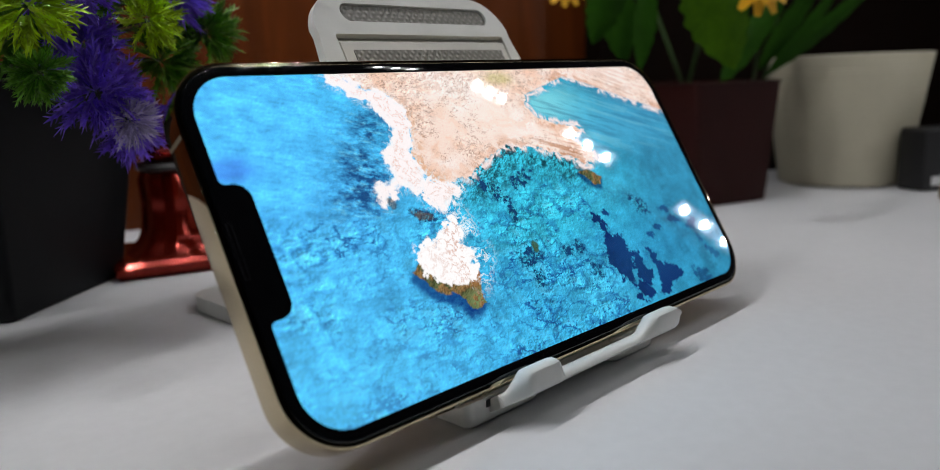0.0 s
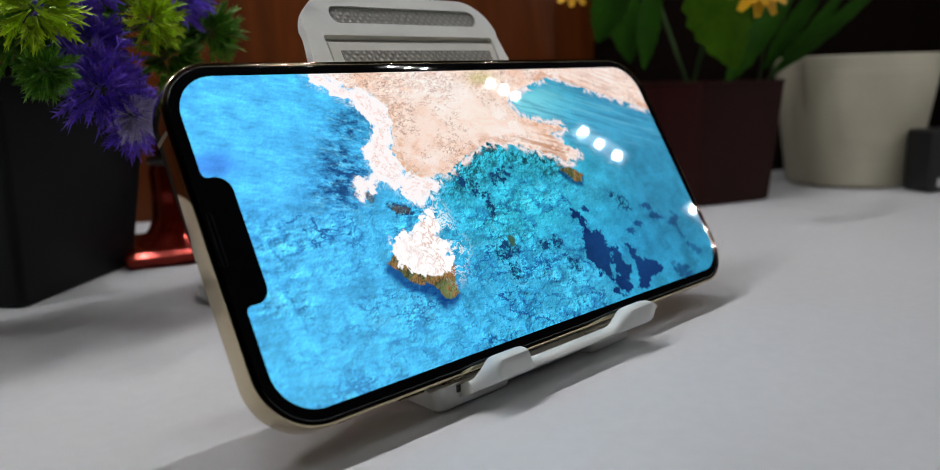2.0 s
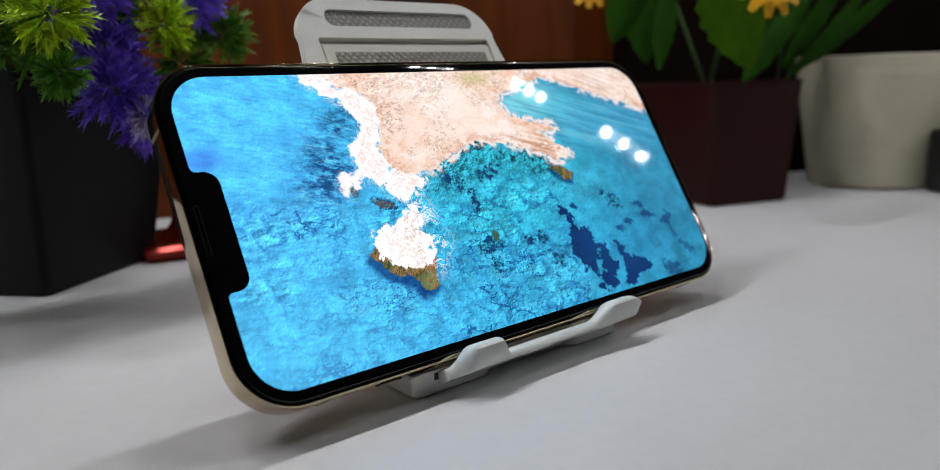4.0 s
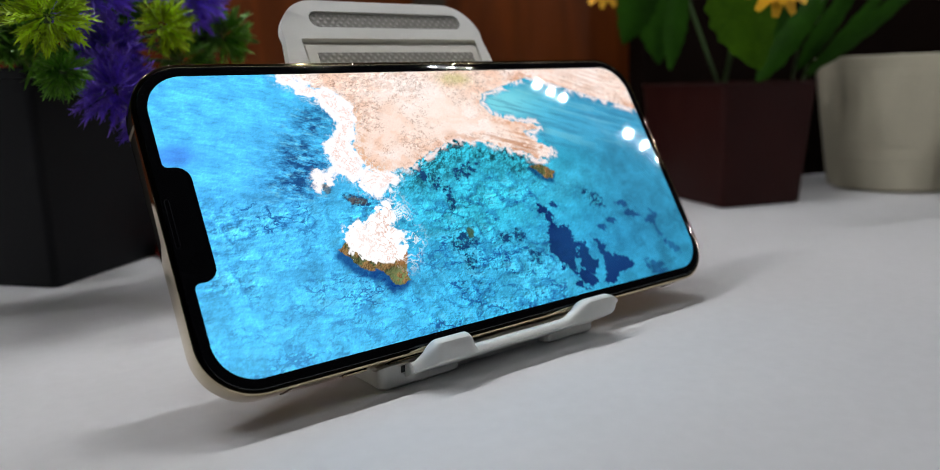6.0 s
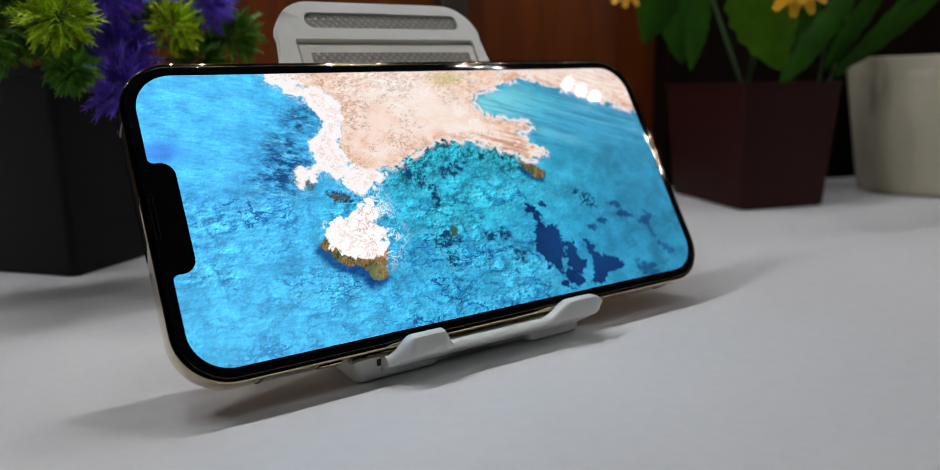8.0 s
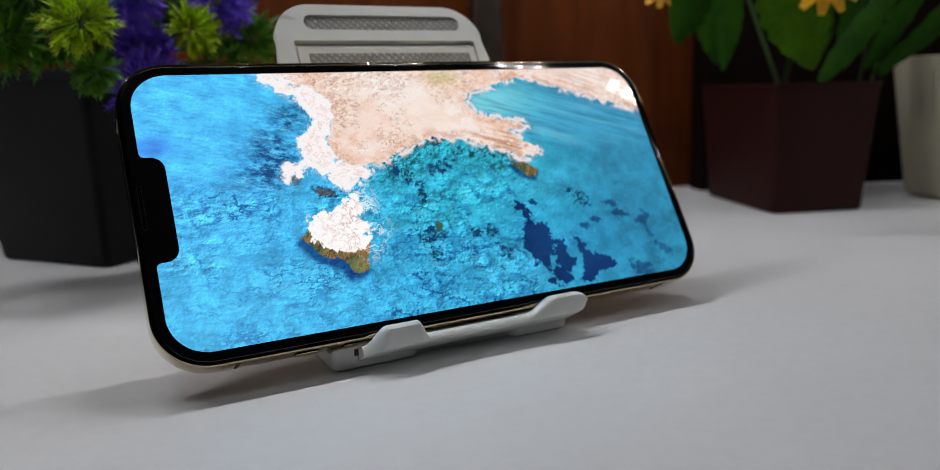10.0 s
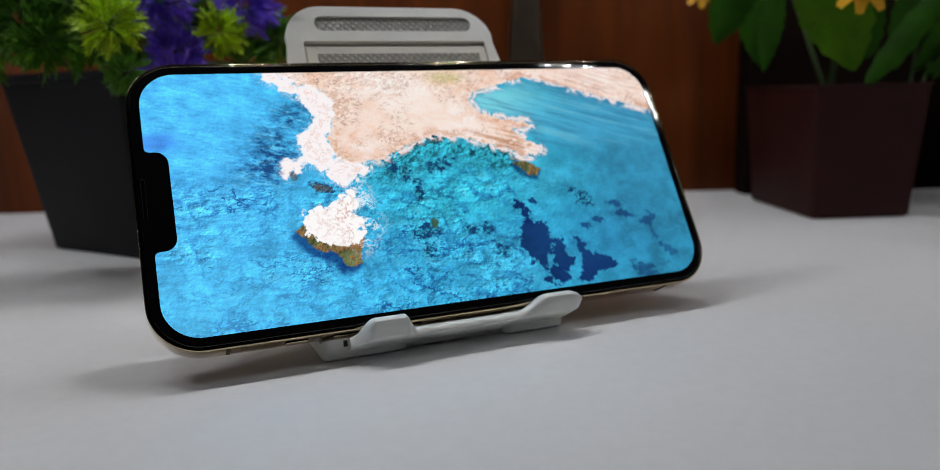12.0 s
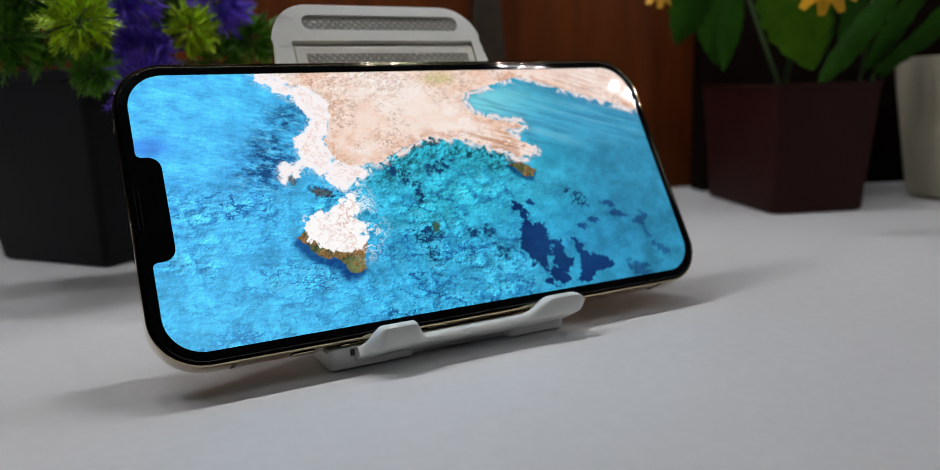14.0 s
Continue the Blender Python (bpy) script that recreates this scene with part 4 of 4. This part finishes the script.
def leafy_plant():
    root = thing("leafy_plant", pose(0.258, 0.103, 0.058), "artificial plant with broad green leaves and yellow daisies", "plant")
    rng = random.Random(12)
    at = Vector((258, 103, 58))
    for base, tip, wd, droop, tw in LEAVES:
        bm = bmesh.new()
        leaf(bm, Vector(base) - at, Vector(tip) - at, wd, droop, rng, tw)
        part("leaf", bm, LEAF_YOUNG if tip[2] < 68 else LEAF_GREEN, root, smooth=True)
    for a, b in SPRIGS:
        bm = bmesh.new()
        a, b = Vector(a) - at, Vector(b) - at
        tube(bm, [a, (a + b) / 2 + Vector((1.5, 0, 0)), b], [0.9, 0.8, 0.7], 7)
        part("stem", bm, STEM, root)
    for c, tilt, turn, size, petal_material in DAISIES:
        c = Vector(c) - at
        daisy("daisy", c, tilt, turn, root, size, petal_material)
        bm = bmesh.new()
        tube(bm, [(0, 0, 0), (c[0] * 0.4, c[1] * 0.4, c[2] * 0.9 + 14), (c[0] * 0.9, c[1] * 0.9, c[2] + 1)], [1.3, 1.1, 0.9], 7)
        part("stem", bm, STEM, root)


SPRIGS = [((283, 76, 58), (285, 72, 118)), ((286, 72, 58), (291, 63, 118))]
# base, tip, width, droop, twist
LEAVES = [
    ((210, 68, 126), (223, 57, 66), 31, -5, 0.1), ((221, 104, 118), (217, 107, 69), 12, -3, 0.2), ((226, 132, 124), (234, 128, 72), 20, -4, 0.5), ((280, 66, 68), (318, 18, 114), 11, -5, 0.3), ((282, 72, 70), (287, 38, 124), 10, 2, -0.3),
    ((294, 92, 72), (296, 86, 130), 14, 3, 0.3), ((282, 100, 78), (274, 96, 132), 15, 3, -0.3), ((262, 84, 64), (300, 58, 124), 13, -4, -0.4), ((214, 116, 128), (204, 128, 84), 22, -3, -0.2), ((300, 76, 66), (336, 40, 122), 8, -6, 0.2),
]
# centre, tilt, turn, size, petals
DAISIES = [((201, 35, 109), 66, -38, 1.0, PETAL_YELLOW), ((221, 31, 117), 60, -20, 0.9, PETAL_CREAM), ((223, 160, 123), 60, -38, 0.9, PETAL_YELLOW)]


# ---- other things ----
def red_vase():
    root = thing("red_vase", pose(-0.007, 0.187, 0, 0, 0, -20), "dark red glass bottle with a collar on a square foot", "vase")
    bm = bmesh.new()
    box(bm, -25, 25, -25, 25, 0, 6.5, 2.0)
    part("foot", bm, RED_GLASS, root, "square red glass foot", smooth=True)
    bm = bmesh.new()
    k = 40
    rings = []
    for r, z in ((20, 6.5), (17.5, 8.5), (14, 12), (12, 17), (11.4, 26), (11.8, 36), (10.5, 39)):
        rings.append([((r + 0.9 * math.cos(8 * a)) * math.cos(a), (r + 0.9 * math.cos(8 * a)) * math.sin(a), z) for a in (2 * math.pi * i / k for i in range(k))])
    loft(bm, rings)
    part("body", bm, RED_GLASS, root, "fluted dark red glass body", smooth=True)
    bm = bmesh.new()
    lathe(bm, [(9, 39), (12.5, 39.6), (13.2, 41), (12.5, 42.4), (9, 43)], 28)
    part("collar", bm, STRIP_METAL, root, "dark shiny collar", smooth=True)
    bm = bmesh.new()
    lathe(bm, [(8.5, 43), (12, 45.5), (13.6, 49), (12.5, 53), (8, 56.5), (4.5, 58)], 28)
    part("stopper", bm, RED_GLASS, root, "rounded red glass stopper", smooth=True)


def tower_figure():
    root = thing("tower_ornament", pose(0.139, 0.219, 0, 0, 0, -20), "dark bronze tapering tower ornament before the wooden panel", "ornament")
    bm = bmesh.new()
    rings = []
    for h, w in ((0, 22), (4, 22), (6, 19), (40, 13.5), (42, 15), (46, 15), (48, 12.4), (90, 9.6), (130, 7.2), (180, 5.0), (230, 3.5)):
        rings.append([(x, y, h) for x, y in rounded(2 * w, 2 * w, min(2.0, w * 0.4), 3)])
    loft(bm, rings)
    part("shaft", bm, BRONZE, root)


def side_box():
    root = thing("black_box", pose(0.372, -0.002, 0, 0, 0, -27), "small matt black box beside the white pot", "box")
    bm = bmesh.new()
    box(bm, -32, 60, -14, 4, 0, 35, 1.5)
    part("casing", bm, BLACK_BOX, root, smooth=True)
    bm = bmesh.new()
    box(bm, -26, -8, -14.4, -13.9, 3, 8, 0.1)
    part("badge", bm, LED_CASE, root, "pale strip on the black box")
    root = thing("wooden_block", pose(0.318, -0.016, 0, 0, 0, -40), "small tan wooden block on the table", "block")
    bm = bmesh.new()
    box(bm, -3, 14, -14, 2, 0, 8, 0.8)
    part("block_body", bm, TAN_WOOD, root)


# ---- light modules: three diodes each ----
def led_module(m, group, glow, pitch, radius):
    root = thing("led_module", m, "white light module with three bright diodes", "lamp", group)
    bm = bmesh.new()
    box(bm, -pitch - 9, pitch + 9, -7, 7, -5, -0.5, 1.5)
    part("case", bm, LED_CASE, root)
    for x in (-pitch, 0, pitch):
        bm = bmesh.new()
        lathe(bm, [(radius, -0.4), (radius, 0.2), (radius * 0.8, 0.9), (radius * 0.27, 1.3)], 14)
        o = part("diode", bm, glow, root, "glowing diode")
        o.matrix_basis = pose(x * MM, 0, 0)
    return root


# modules on the front corner of the niche, and a row over the phone
ALONG, INTO = Vector((0.937, -0.350, 0)), Vector((0.350, 0.937, 0))
CORNER = Vector((0.350, -0.156, 0.347))
LEFT_END = -0.88


def build_lights():
    def aimed(p, along, way):
        z = way.normalized()
        x = (Vector(along) - z * Vector(along).dot(z)).normalized()
        y = z.cross(x)
        return Matrix(((x.x, y.x, z.x, p[0]), (x.y, y.y, z.y, p[1]), (x.z, y.z, z.z, p[2]), (0, 0, 0, 1)))

    down = Vector((0, 0, -1)) + 0.25 * INTO
    first = led_module(aimed(CORNER, ALONG, down), "light modules", LED_GLOW, 20.0, 1.5)
    for s in (-0.131, -0.252):
        copy_thing(first, aimed(CORNER + ALONG * s, ALONG, down))
    inward = -ALONG + 0.25 * INTO
    for x, y, z, lean in ((0.382, -0.156, 0.255, -0.11), (0.3935, -0.156, 0.138, 0.0)):
        copy_thing(first, aimed((x, y, z), (lean, 0, 1), inward))
    away = ALONG + 0.25 * INTO
    end = CORNER + ALONG * LEFT_END
    copy_thing(first, aimed((end.x, end.y, 0.128), (0, 0, 1), away))
    straight = Vector((0, 0, -1))
    row = led_module(aimed((-0.003, 0.110, 0.362), (1, 0, 0), straight), "light modules above", ROW_GLOW, 18.5, 2.0)
    # the module at 0.122 is added to brighten the table on the right
    for x in (0.122, -0.110, -0.215, -0.300):
        copy_thing(row, aimed((x, 0.110, 0.362), (1, 0, 0), straight))
    bm = bmesh.new()
    a, b = CORNER + ALONG * (LEFT_END - 0.012), CORNER + ALONG * 0.06
    top = Vector((0, 0, 0.012)) - 0.004 * INTO
    tube(bm, [tuple((a + top) * 1000), tuple((b + top) * 1000)], [6, 6], 8)
    tube(bm, [(a.x * 1000, a.y * 1000, -5), tuple((a + top) * 1000)], [6, 6], 8)
    tube(bm, [(b.x * 1000, b.y * 1000, -5), tuple((b + top) * 1000)], [6, 6], 8)
    tube(bm, [(-400, 110, 374), (180, 110, 374)], [5, 5], 8)
    rail = part("light_rail", bm, STRIP_METAL)
    tagged(rail, "thin dark rails that carry the light modules", "frame", kind="structure")


build_setting()
build_phone()
build_stand()
square_pot("square_pot", (-75, 191), 37.5, (32, 32), (42, 42), 79, BLACK_POT, "matt black square tapered plastic pot")
square_pot("square_pot", (258.5, 102), -19.9, (25, 37), (29, 41), 65, RED_POT, "dark maroon square tapered plastic pot", rim=1.2)
white_pot()
flowering_plant()
leafy_plant()
red_vase()
tower_figure()
side_box()
build_lights()
